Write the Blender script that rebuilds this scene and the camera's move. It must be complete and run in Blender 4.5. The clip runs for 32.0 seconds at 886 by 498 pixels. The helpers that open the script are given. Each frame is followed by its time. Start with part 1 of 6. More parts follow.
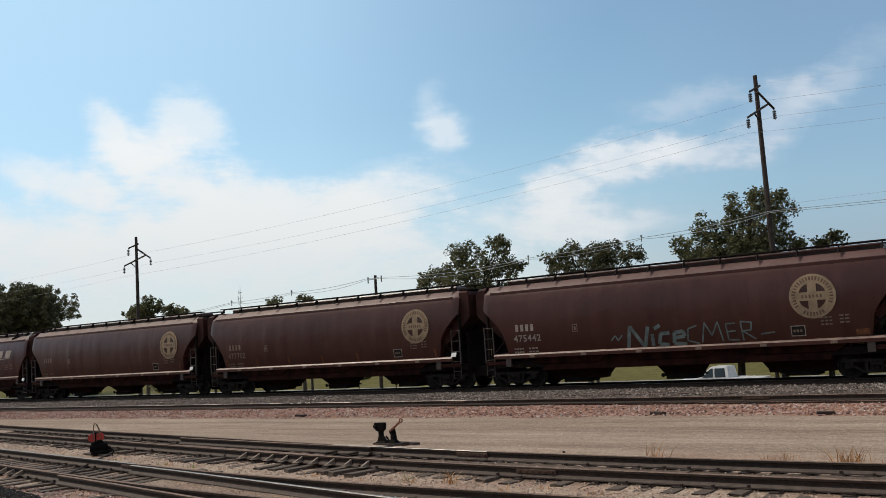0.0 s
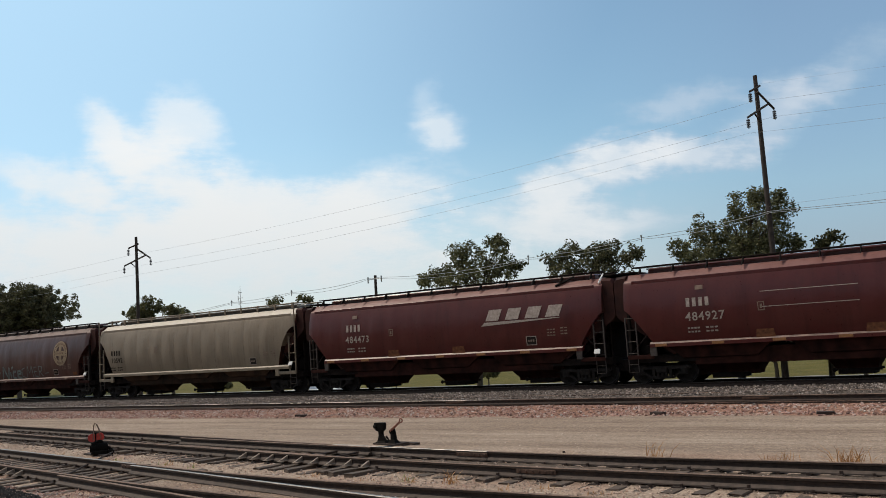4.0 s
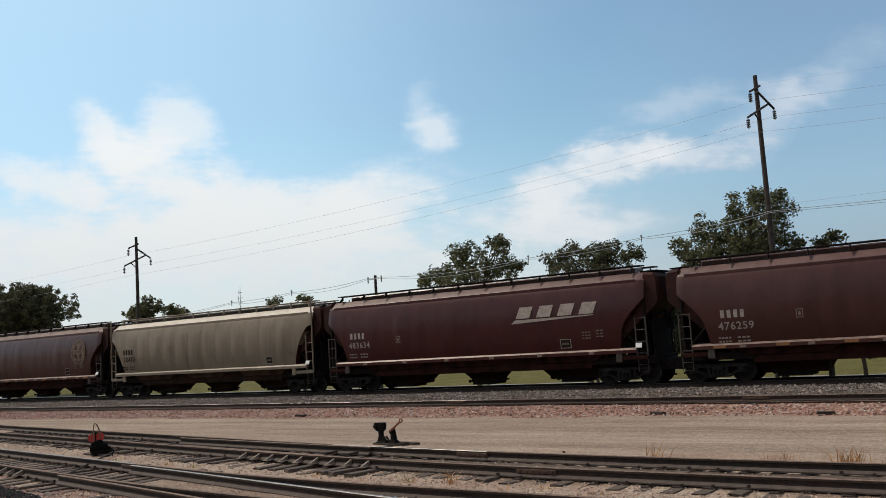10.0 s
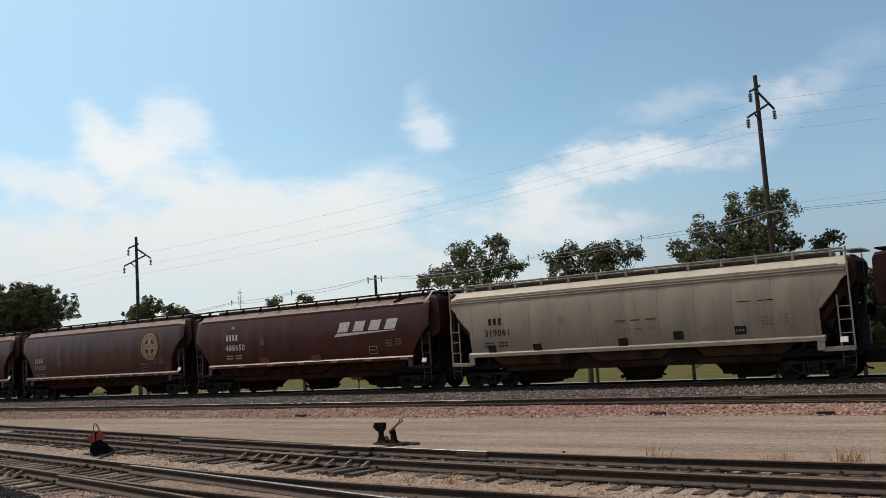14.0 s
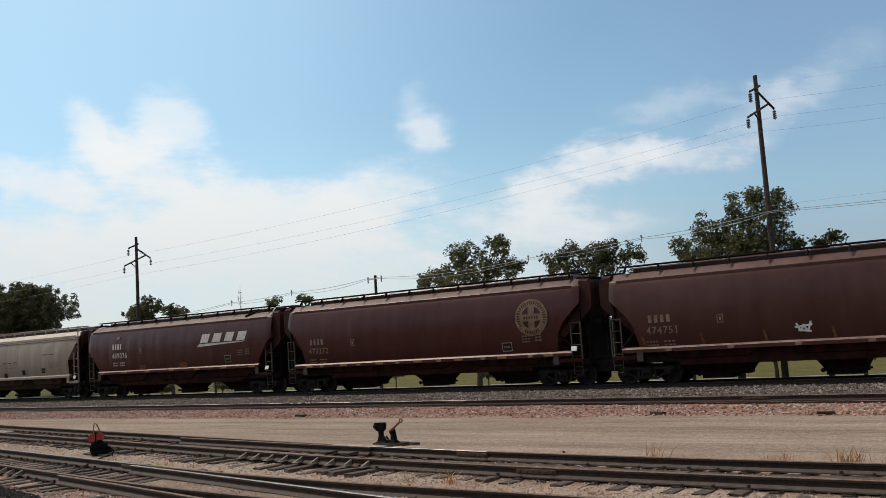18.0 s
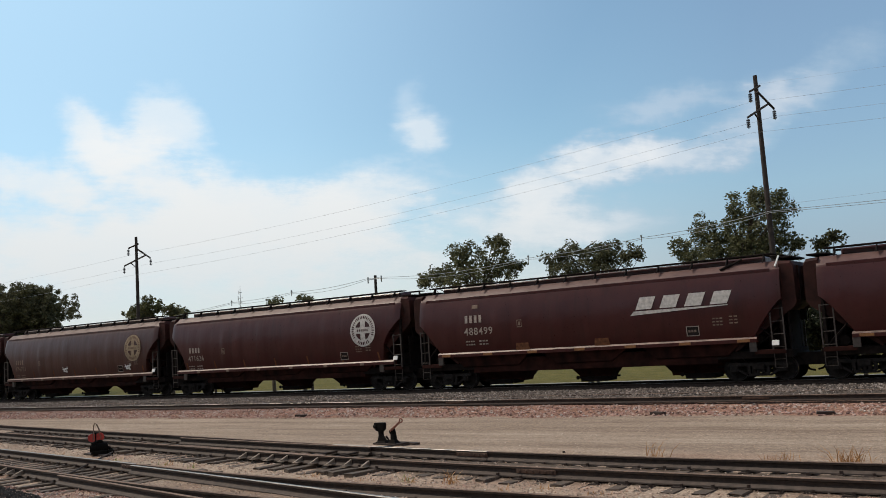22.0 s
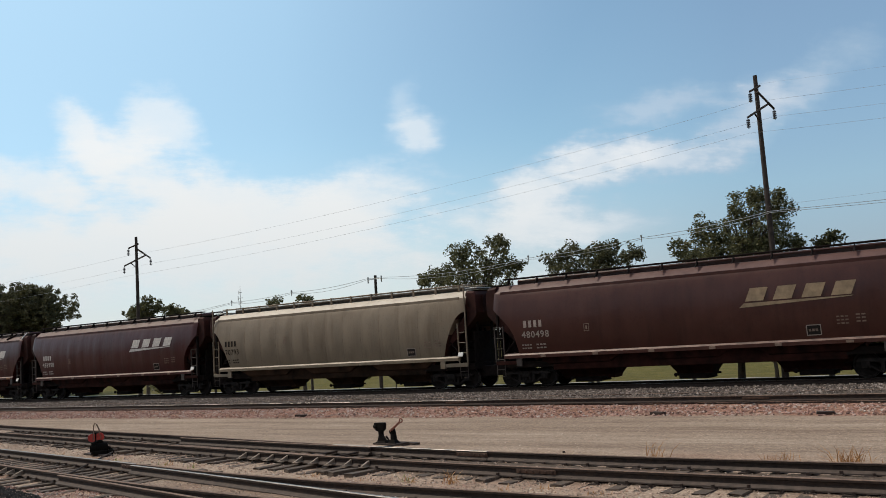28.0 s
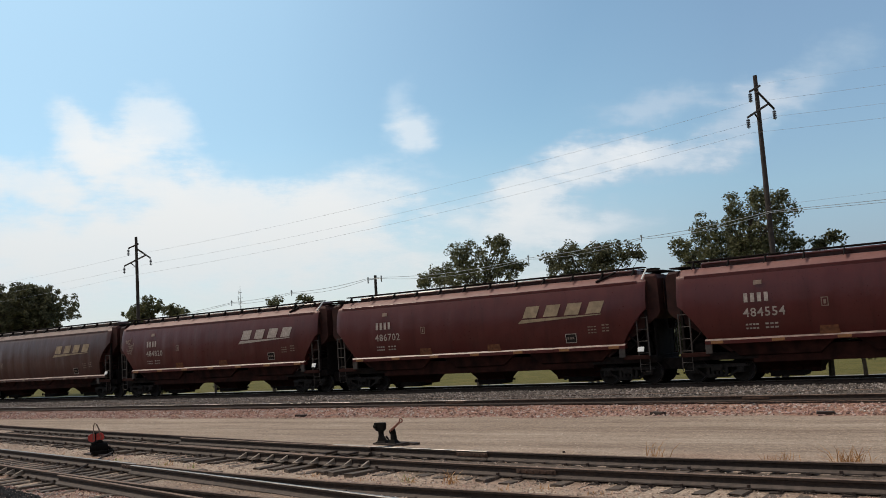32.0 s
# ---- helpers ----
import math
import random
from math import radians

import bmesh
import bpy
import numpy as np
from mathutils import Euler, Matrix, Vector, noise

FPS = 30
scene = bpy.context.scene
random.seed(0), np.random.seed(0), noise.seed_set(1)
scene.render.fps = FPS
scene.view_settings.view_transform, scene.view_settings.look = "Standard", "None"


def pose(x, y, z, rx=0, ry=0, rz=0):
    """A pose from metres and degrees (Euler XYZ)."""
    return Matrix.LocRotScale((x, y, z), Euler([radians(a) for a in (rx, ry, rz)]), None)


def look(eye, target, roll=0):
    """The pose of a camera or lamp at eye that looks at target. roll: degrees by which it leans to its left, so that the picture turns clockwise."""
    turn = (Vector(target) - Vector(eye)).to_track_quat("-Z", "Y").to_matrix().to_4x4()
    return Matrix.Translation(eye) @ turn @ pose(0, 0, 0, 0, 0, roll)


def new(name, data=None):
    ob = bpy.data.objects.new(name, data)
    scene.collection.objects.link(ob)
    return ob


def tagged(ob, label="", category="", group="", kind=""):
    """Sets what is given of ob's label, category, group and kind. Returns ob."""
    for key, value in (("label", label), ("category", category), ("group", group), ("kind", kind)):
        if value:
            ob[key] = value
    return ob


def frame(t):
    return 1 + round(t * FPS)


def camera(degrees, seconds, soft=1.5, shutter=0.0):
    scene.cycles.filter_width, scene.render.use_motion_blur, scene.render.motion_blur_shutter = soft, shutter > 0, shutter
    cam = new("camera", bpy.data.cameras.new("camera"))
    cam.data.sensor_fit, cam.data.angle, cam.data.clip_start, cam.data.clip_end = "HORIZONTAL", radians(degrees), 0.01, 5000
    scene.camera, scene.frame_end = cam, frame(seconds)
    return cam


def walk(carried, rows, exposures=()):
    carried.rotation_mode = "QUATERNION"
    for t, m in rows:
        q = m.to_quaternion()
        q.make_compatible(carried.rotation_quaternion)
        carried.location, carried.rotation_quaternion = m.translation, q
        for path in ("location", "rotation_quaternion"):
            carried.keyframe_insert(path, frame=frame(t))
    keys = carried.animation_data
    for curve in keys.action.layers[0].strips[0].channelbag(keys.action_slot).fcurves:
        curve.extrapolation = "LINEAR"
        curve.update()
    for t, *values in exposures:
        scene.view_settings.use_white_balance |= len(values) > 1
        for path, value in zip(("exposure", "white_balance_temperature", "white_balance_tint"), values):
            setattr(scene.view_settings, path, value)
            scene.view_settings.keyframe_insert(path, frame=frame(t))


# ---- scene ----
cam = camera(53.02, 32.0, soft=0.9)
EYE = (0.0, 0.0, 2.2916)
VIEW = look(EYE, (-5.6802, 8.1684, 3.298), -3.7055)
walk(cam, [(0.0, VIEW), (32.0, VIEW)], [(0.0, 0.0), (32.0, 0.0)])

# ---- world, sun ----
SUN_EL, SUN_AZ = 54.0, 190.0          # height, and turn from +x towards +y, in degrees
TO_SUN = Vector((math.cos(radians(SUN_EL)) * math.cos(radians(SUN_AZ)),
                 math.cos(radians(SUN_EL)) * math.sin(radians(SUN_AZ)), math.sin(radians(SUN_EL))))
world = bpy.data.worlds.new("sky")
scene.world = world
world.use_nodes = True
wn = world.node_tree.nodes
sky = wn.new("ShaderNodeTexSky")
sky.sky_type, sky.sun_disc = "NISHITA", False
sky.sun_elevation, sky.sun_rotation = radians(SUN_EL), radians(90.0 - SUN_AZ)
sky.altitude, sky.air_density, sky.dust_density, sky.ozone_density = 400, 1.0, 1.2, 1.7
wn["Background"].inputs["Strength"].default_value = 0.136
grade = wn.new("ShaderNodeMix")
grade.data_type, grade.blend_type = "RGBA", "MULTIPLY"
grade.inputs[0].default_value = 1.0
grade.inputs[7].default_value = (0.915, 1.06, 0.965, 1)
world.node_tree.links.new(sky.outputs[0], grade.inputs[6])
world.node_tree.links.new(grade.outputs[2], wn["Background"].inputs["Color"])
sun = new("sun", bpy.data.lights.new("sun", "SUN"))
sun.data.energy, sun.data.angle, sun.data.color = 3.9, radians(0.53), (1.0, 0.88, 0.73)
sun.matrix_world = look(TO_SUN * 300, (0, 0, 0))


# ---- materials ----
class Mat:
    """A node material: Principled, with helpers to add noise, ramps and bump."""

    def __init__(self, name, rough=0.7, metal=0.0, spec=0.4):
        self.m = bpy.data.materials.new(name)
        self.m.use_nodes = True
        self.t = self.m.node_tree
        self.p = self.t.nodes["Principled BSDF"]
        self.p.inputs["Roughness"].default_value = rough
        self.p.inputs["Metallic"].default_value = metal
        self.p.inputs["Specular IOR Level"].default_value = spec
        self.co = self.t.nodes.new("ShaderNodeTexCoord").outputs["Object"]

    def node(self, kind, **kw):
        n = self.t.nodes.new(kind)
        for k, v in kw.items():
            n.inputs[k].default_value = v
        return n

    def link(self, a, b):
        self.t.links.new(a, b)

    def world_co(self):
        return self.t.nodes.new("ShaderNodeNewGeometry").outputs["Position"]

    def noise(self, scale, detail=4.0, stretch=None, co=None, rough=0.55):
        n = self.node("ShaderNodeTexNoise", Scale=scale, Detail=detail, Roughness=rough)
        co = co or self.co
        if stretch:
            mp = self.node("ShaderNodeMapping", Scale=stretch)
            self.link(co, mp.inputs["Vector"])
            co = mp.outputs[0]
        self.link(co, n.inputs["Vector"])
        return n.outputs["Fac"]

    def voronoi(self, scale, co=None, out="Distance"):
        n = self.node("ShaderNodeTexVoronoi", Scale=scale)
        self.link(co or self.co, n.inputs["Vector"])
        return n.outputs[out]

    def ramp(self, fac, stops):
        n = self.t.nodes.new("ShaderNodeValToRGB")
        e = n.color_ramp.elements
        while len(e) < len(stops):
            e.new(0.5)
        for el, (pos, col) in zip(e, stops):
            el.position = pos
            el.color = (*col, 1) if len(col) == 3 else col
        self.link(fac, n.inputs[0])
        return n.outputs[0]

    def mix(self, fac, a, b, mode="MIX"):
        n = self.t.nodes.new("ShaderNodeMix")
        n.data_type, n.blend_type = "RGBA", mode
        for s, v in ((n.inputs[0], fac), (n.inputs[6], a), (n.inputs[7], b)):
            if isinstance(v, (int, float)):
                s.default_value = v
            elif isinstance(v, tuple):
                s.default_value = (*v, 1)
            else:
                self.link(v, s)
        return n.outputs[2]

    def math(self, op, a, b=0.0):
        n = self.t.nodes.new("ShaderNodeMath")
        n.operation = op
        for s, v in zip(n.inputs, (a, b)):
            if isinstance(v, (int, float)):
                s.default_value = v
            else:
                self.link(v, s)
        return n.outputs[0]

    def color(self, c):
        if isinstance(c, tuple):
            self.p.inputs["Base Color"].default_value = (*c, 1)
        else:
            self.link(c, self.p.inputs["Base Color"])
        return self

    def bump(self, h, dist, strength=1.0):
        n = self.node("ShaderNodeBump", Distance=dist, Strength=strength)
        self.link(h, n.inputs["Height"])
        self.link(n.outputs[0], self.p.inputs["Normal"])
        return self

    def rough(self, fac, lo, hi):
        n = self.node("ShaderNodeMapRange", **{"To Min": lo, "To Max": hi})
        self.link(fac, n.inputs["Value"])
        self.link(n.outputs[0], self.p.inputs["Roughness"])
        return self


def scaled(c, k):
    return tuple(min(1.0, v * k) for v in c)


def paint(name, base, dust, streak, rough=0.5):
    """Weathered car paint: large fading, vertical streaks, specks and panel waviness."""
    m = Mat(name, rough, 0.0, 0.38)
    big = m.noise(0.5, 3, (1, 1, 0.7))
    runs = m.noise(2.2, 6, (1.0, 1.0, 0.09), rough=0.65)
    fine = m.noise(14, 5)
    c = m.mix(m.ramp(big, [(0.35, (0, 0, 0)), (0.68, (1, 1, 1))]), base, dust)
    c = m.mix(m.ramp(runs, [(0.5, (0, 0, 0)), (0.72, (0.7, 0.7, 0.7))]), c, streak)
    c = m.mix(m.ramp(fine, [(0.30, (0.5, 0.5, 0.5)), (0.45, (0, 0, 0))]), c, scaled(base, 0.6))
    wash = m.noise(1.3, 4, (1.0, 1.0, 0.03), rough=0.6)
    c = m.mix(m.ramp(wash, [(0.46, (0, 0, 0)), (0.75, (0.55, 0.55, 0.55))]), c, scaled(dust, 1.12))
    waves = m.math("ADD", m.noise(1.1, 2), m.noise(1.6, 2, (1.0, 1.0, 0.18)))
    m.color(c).bump(waves, 0.05, 0.5).rough(fine, rough - 0.06, rough + 0.12)
    return m.m


def plain(name, c, rough=0.6, metal=0.0, var=0.35, scale=9.0, bump=0.0, spec=0.4):
    m = Mat(name, rough, metal, spec)
    f = m.noise(scale, 5)
    m.color(m.mix(m.ramp(f, [(0.3, (0, 0, 0)), (0.7, (1, 1, 1))]), scaled(c, 1 - var), scaled(c, 1 + var)))
    m.rough(f, max(0.05, rough - 0.1), min(1, rough + 0.1))
    if bump:
        m.bump(m.noise(scale * 4, 4), bump)
    return m.m


BROWN = paint("faded_brown_paint", (0.0530, 0.0142, 0.0098), (0.0720, 0.0240, 0.0172), (0.0330, 0.0092, 0.0066), 0.31)
BROWN2 = paint("brown_paint", (0.0490, 0.0070, 0.0062), (0.0590, 0.0116, 0.0104), (0.0265, 0.0046, 0.0041), 0.28)
RED = paint("red_oxide_paint", (0.0730, 0.0092, 0.0078), (0.0830, 0.0150, 0.0130), (0.0450, 0.0056, 0.0046), 0.28)
BEIGE = paint("beige_paint", (0.2025, 0.1548, 0.1062), (0.2430, 0.1917, 0.1368), (0.1305, 0.0900, 0.0567), 0.42)
GREY = paint("light_grey_paint", (0.272, 0.220, 0.174), (0.318, 0.262, 0.210), (0.206, 0.156, 0.116), 0.42)
# roof paints: dust, with sunlight on the slope put into the colour
PALEROOF = paint("sunlit_pale_dusty_roof_paint", (0.48, 0.42, 0.345), (0.56, 0.50, 0.42), (0.36, 0.30, 0.23))
DUSTY_SUNLIT = paint("sunlit_dusty_brown_roof_paint", (0.098, 0.045, 0.039), (0.140, 0.076, 0.066), (0.070, 0.031, 0.027))
DUSTY_SUNLIT_RED = paint("sunlit_dusty_red_roof_paint", (0.175, 0.068, 0.056), (0.22, 0.104, 0.090), (0.118, 0.045, 0.038))
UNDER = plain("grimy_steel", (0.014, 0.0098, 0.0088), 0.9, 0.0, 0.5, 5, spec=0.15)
# dirty brown paint, darkened also for the shade below the sill
SHADED_GRIME = plain("shaded_grimy_hopper_paint", (0.030, 0.0095, 0.007), 0.9, 0.0, 0.6, 2.0, spec=0.15)
# brown end paint, with the shade of the car ends put into its colour
SHADED_END = plain("shaded_brown_end_paint", (0.038, 0.0125, 0.0098), 0.75, 0.0, 0.6, 1.6, spec=0.2)
# dust on the sill, made paler for the sun on its top
LEDGE = plain("sunlit_dusty_sill_ledge", (0.19, 0.122, 0.100), 0.46, 0.0, 0.5, 3, spec=0.5)
SHADED_RUST = plain("shaded_rusty_underframe", (0.028, 0.015, 0.009), 0.9, 0.0, 0.6, 2.0, spec=0.15)
SEAM = plain("dark_seam_grime", (0.175, 0.130, 0.092), 0.85, 0.0, 0.4, 5)
HATCH = plain("grey_hatch_paint", (0.13, 0.115, 0.10), 0.8, 0.0, 0.3, 4)
RUSTY = plain("rusty_hopper_steel", (0.044, 0.023, 0.013), 0.85, 0.0, 0.7, 1.3, spec=0.2)
TRUCK = plain("truck_steel", (0.019, 0.0150, 0.0135), 0.85, 0.0, 0.6, 6, spec=0.2)
TREAD = plain("wheel_tread_steel", (0.30, 0.28, 0.26), 0.3, 0.9, 0.2, 6)
GALV = plain("galvanised_steel", (0.34, 0.34, 0.33), 0.5, 0.5, 0.25, 8)
PALE = plain("pale_lettering_paint", (0.37, 0.30, 0.26), 0.6, 0.0, 0.3, 9)
FADED = plain("faded_lettering_paint", (0.22, 0.15, 0.115), 0.7, 0.0, 0.4, 6)
CREAM = plain("faded_cream_paint", (0.285, 0.205, 0.128), 0.7, 0.0, 0.25, 4)
CREAM_WORN = plain("worn_cream_emblem_paint", (0.165, 0.108, 0.070), 0.75, 0.0, 0.35, 5)
CREAM_DIM = plain("worn_cream_lettering", (0.15, 0.085, 0.055), 0.75, 0.0, 0.5, 6)
INKWHITE = plain("white_lettering_paint", (0.54, 0.50, 0.47), 0.6, 0.0, 0.25, 8)
WHITE = plain("white_paint", (0.75, 0.74, 0.72), 0.5, 0.0, 0.1, 10)
DARKTXT = plain("dark_lettering_paint", (0.030, 0.025, 0.022), 0.9, 0.0, 0.3, 12, spec=0.1)
ORANGE = plain("yellow_reflector_film", (0.27, 0.12, 0.045), 0.4, 0.0, 0.3, 10)
RUSTSTAIN = plain("orange_primer_paint", (0.17, 0.062, 0.026), 0.8, 0.0, 0.5, 7)
LADDER = plain("dull_grey_ladder_steel", (0.062, 0.048, 0.042), 0.7, 0.0, 0.3, 9)
SPRAY = plain("pale_spray_paint", (0.14, 0.17, 0.165), 0.6, 0.0, 0.4, 3)
RAILSIDE = plain("rusty_rail_steel", (0.036, 0.023, 0.018), 0.85, 0.0, 0.45, 12)
RAILRUST = plain("brown_rusty_rail_top", (0.185, 0.125, 0.095), 0.8, 0.0, 0.4, 10, spec=0.2)
RAILFOOT = plain("dusty_rail_foot", (0.080, 0.060, 0.050), 0.85, 0.0, 0.35, 8)
RAILTOP = plain("polished_rail_head", (0.20, 0.18, 0.165), 0.42, 0.85, 0.3, 6)
POLEWOOD = plain("weathered_pole_wood", (0.044, 0.033, 0.029), 0.9, 0.0, 0.4, 3, 0.004)
PORCELAIN = plain("brown_porcelain", (0.05, 0.045, 0.06), 0.25, 0.0, 0.2, 10)
CABLE = plain("conductor_cable", (0.55, 0.55, 0.55), 0.5, 0.4, 0.15, 10)
BLACKIRON = plain("black_cast_iron", (0.007, 0.0058, 0.005), 0.8, 0.0, 0.6, 14, spec=0.08)
REDPAINT = plain("red_target_paint", (0.40, 0.045, 0.035), 0.5, 0.0, 0.25, 14)


def tie_material():
    m = Mat("weathered_tie_wood", 0.9)
    g = m.noise(5, 6, (0.35, 6, 6))
    r = m.t.nodes.new("ShaderNodeObjectInfo").outputs["Random"]
    c = m.ramp(g, [(0.3, (0.045, 0.031, 0.023)), (0.55, (0.115, 0.083, 0.063)), (0.78, (0.26, 0.20, 0.155))])
    c = m.mix(m.math("MULTIPLY", r, 0.8), c, (0.075, 0.056, 0.043))
    return m.color(c).bump(g, 0.012).m


TIE = tie_material()


def stone_material(name, stops):
    m = Mat(name, 0.9)
    r = m.t.nodes.new("ShaderNodeNewGeometry").outputs["Random Per Island"]
    c = m.ramp(r, stops)
    c = m.mix(0.5, c, m.ramp(m.noise(30, 4), [(0.3, (0.6, 0.6, 0.6)), (0.7, (1.3, 1.3, 1.3))]), "MULTIPLY")
    return m.color(c).m


PINKSTONE = stone_material("pink_ballast_stone", [(0.0, (0.11, 0.066, 0.054)), (0.3, (0.34, 0.185, 0.145)), (0.65, (0.47, 0.29, 0.235)), (0.92, (0.46, 0.37, 0.32)), (1.0, (0.58, 0.50, 0.45))])
GREYSTONE = stone_material("grey_ballast_stone", [(0.0, (0.055, 0.042, 0.036)), (0.5, (0.165, 0.132, 0.112)), (0.85, (0.24, 0.19, 0.165)), (1.0, (0.42, 0.36, 0.32))])
YARDSTONE = stone_material("yard_gravel_stone", [(0.0, (0.28, 0.20, 0.155)), (0.5, (0.42, 0.32, 0.25)), (0.8, (0.48, 0.31, 0.23)), (1.0, (0.62, 0.53, 0.45))])


def ground_material():
    """Bands of ground across the tracks: gravel yard, dirt road, ballast, grass beyond."""
    m = Mat("ground", 0.95, 0.0, 0.15)
    co = m.world_co()
    sep = m.t.nodes.new("ShaderNodeSeparateXYZ")
    m.link(co, sep.inputs[0])
    wob = m.math("MULTIPLY", m.math("SUBTRACT", m.noise(0.7, 4, co=co), 0.5), 1.6)
    y = m.math("ADD", sep.outputs["Y"], wob)
    fine = m.noise(9, 6, co=co, rough=0.7)
    peb = m.voronoi(22, co)
    patch = m.noise(0.55, 5, co=co)
    long = m.math("ADD", m.math("MULTIPLY", m.noise(0.9, 5, (0.08, 1.2, 1), co=co, rough=0.7), 0.6), m.math("MULTIPLY", m.noise(3.0, 5, (0.16, 1.5, 1), co=co, rough=0.75), 0.4))
    yard = m.ramp(patch, [(0.3, (0.32, 0.236, 0.180)), (0.5, (0.46, 0.35, 0.27)), (0.72, (0.55, 0.435, 0.345))])
    long = m.math("ADD", m.math("MULTIPLY", long, 0.8), m.math("MULTIPLY", m.noise(0.45, 6, (0.4, 1.3, 1), co=co, rough=0.7), 0.2))
    road = m.ramp(long, [(0.36, (0.245, 0.178, 0.137)), (0.5, (0.385, 0.295, 0.228)), (0.64, (0.55, 0.44, 0.35))])
    tint = m.ramp(m.noise(0.4, 5, co=co, rough=0.6), [(0.46, (0, 0, 0)), (0.66, (0.6, 0.6, 0.6))])
    pink = m.ramp(m.noise(12, 5, co=co), [(0.3, (0.17, 0.09, 0.065)), (0.5, (0.36, 0.195, 0.14)), (0.75, (0.45, 0.31, 0.24))])
    yard = m.mix(tint, yard, pink)
    grey = m.ramp(m.noise(14, 5, co=co), [(0.3, (0.06, 0.047, 0.040)), (0.55, (0.14, 0.113, 0.096)), (0.8, (0.25, 0.21, 0.18))])
    grass = m.ramp(m.noise(0.6, 6, co=co), [(0.3, (0.105, 0.096, 0.023)), (0.55, (0.146, 0.127, 0.032)), (0.75, (0.195, 0.158, 0.053))])

    def step(a, b):
        n = m.node("ShaderNodeMapRange", **{"From Min": a, "From Max": b})
        n.clamp = True
        m.link(y, n.inputs["Value"])
        return n.outputs[0]

    # oily dirt between the rails of the yard tracks
    dirt = m.ramp(m.noise(7, 5, co=co), [(0.3, (0.06, 0.044, 0.035)), (0.55, (0.125, 0.094, 0.075)), (0.8, (0.23, 0.18, 0.145))])
    for y0, x0, s0, y1, x1, s1, full in ((14.24, -5, -0.025, 15.285, -16, -0.165, 0.9), (10.68, -9, -0.03, 11.36, -16, -0.165, 0.3)):
        mid = m.math("MAXIMUM", m.math("ADD", m.math("MULTIPLY", sep.outputs["X"], s0), y0 - s0 * x0), m.math("ADD", m.math("MULTIPLY", sep.outputs["X"], s1), y1 - s1 * x1))
        off = m.math("ABSOLUTE", m.math("SUBTRACT", m.math("ADD", sep.outputs["Y"], m.math("MULTIPLY", wob, 0.25)), mid))
        near = m.node("ShaderNodeMapRange", **{"From Min": 0.62, "From Max": 1.05, "To Min": full, "To Max": 0.0})
        m.link(off, near.inputs["Value"])
        yard = m.mix(near.outputs[0], yard, dirt)
    c = m.mix(step(16.4, 18.0), yard, road)
    c = m.mix(step(25.0, 25.5), c, pink)
    c = m.mix(step(27.4, 28.0), c, grey)
    # stained ballast, darkened further for the shade along the train
    shaded_bed = m.ramp(m.noise(10, 5, co=co), [(0.3, (0.030, 0.025, 0.021)), (0.6, (0.075, 0.062, 0.052)), (0.85, (0.16, 0.135, 0.115))])
    c = m.mix(step(31.9, 32.7), c, shaded_bed)
    c = m.mix(step(37.4, 38.2), c, grass)
    c = m.mix(step(53.0, 53.4), c, road)
    c = m.mix(step(57.2, 57.8), c, grass)
    concrete = m.ramp(m.noise(0.8, 5, co=co), [(0.3, (0.34, 0.33, 0.29)), (0.7, (0.48, 0.46, 0.42))])
    c = m.mix(step(69.0, 69.3), c, concrete)
    c = m.mix(step(71.2, 71.6), c, grass)
    speck = m.ramp(peb, [(0.05, (1.35, 1.33, 1.30)), (0.3, (1, 1, 1)), (0.65, (0.72, 0.71, 0.70))])
    c = m.mix(0.75, c, speck, "MULTIPLY")
    c = m.mix(0.75, c, m.ramp(fine, [(0.3, (0.55, 0.54, 0.53)), (0.7, (1.4, 1.39, 1.36))]), "MULTIPLY")
    h = m.math("ADD", m.math("MULTIPLY", fine, 0.7), m.math("MULTIPLY", peb, -0.5))
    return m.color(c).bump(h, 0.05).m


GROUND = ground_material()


def leaf_material(name, dark, light):
    m = Mat(name, 0.55, 0.0, 0.3)
    r = m.t.nodes.new("ShaderNodeNewGeometry").outputs["Random Per Island"]
    m.color(m.ramp(r, [(0.0, dark), (0.7, light), (1.0, scaled(light, 1.35))]))
    t = m.node("ShaderNodeBsdfTranslucent", Color=(*scaled(light, 1.2), 1))
    mx = m.t.nodes.new("ShaderNodeMixShader")
    mx.inputs[0].default_value = 0.25
    m.link(m.p.outputs[0], mx.inputs[1])
    m.link(t.outputs[0], mx.inputs[2])
    m.link(mx.outputs[0], m.t.nodes["Material Output"].inputs[0])
    return m.m


LEAF = leaf_material("green_leaves", (0.034, 0.039, 0.017), (0.128, 0.125, 0.058))
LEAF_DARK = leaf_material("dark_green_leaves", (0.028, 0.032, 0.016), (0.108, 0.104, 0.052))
LEAF_SHADE = leaf_material("shade_dark_leaves", (0.010, 0.013, 0.007), (0.034, 0.040, 0.018))
DRYGRASS = leaf_material("dry_grass", (0.26, 0.115, 0.045), (0.44, 0.24, 0.105))
GREENGRASS = leaf_material("grass_blades", (0.12, 0.16, 0.035), (0.24, 0.26, 0.075))
BARK = plain("bark", (0.075, 0.058, 0.045), 0.95, 0.0, 0.4, 4, 0.02)


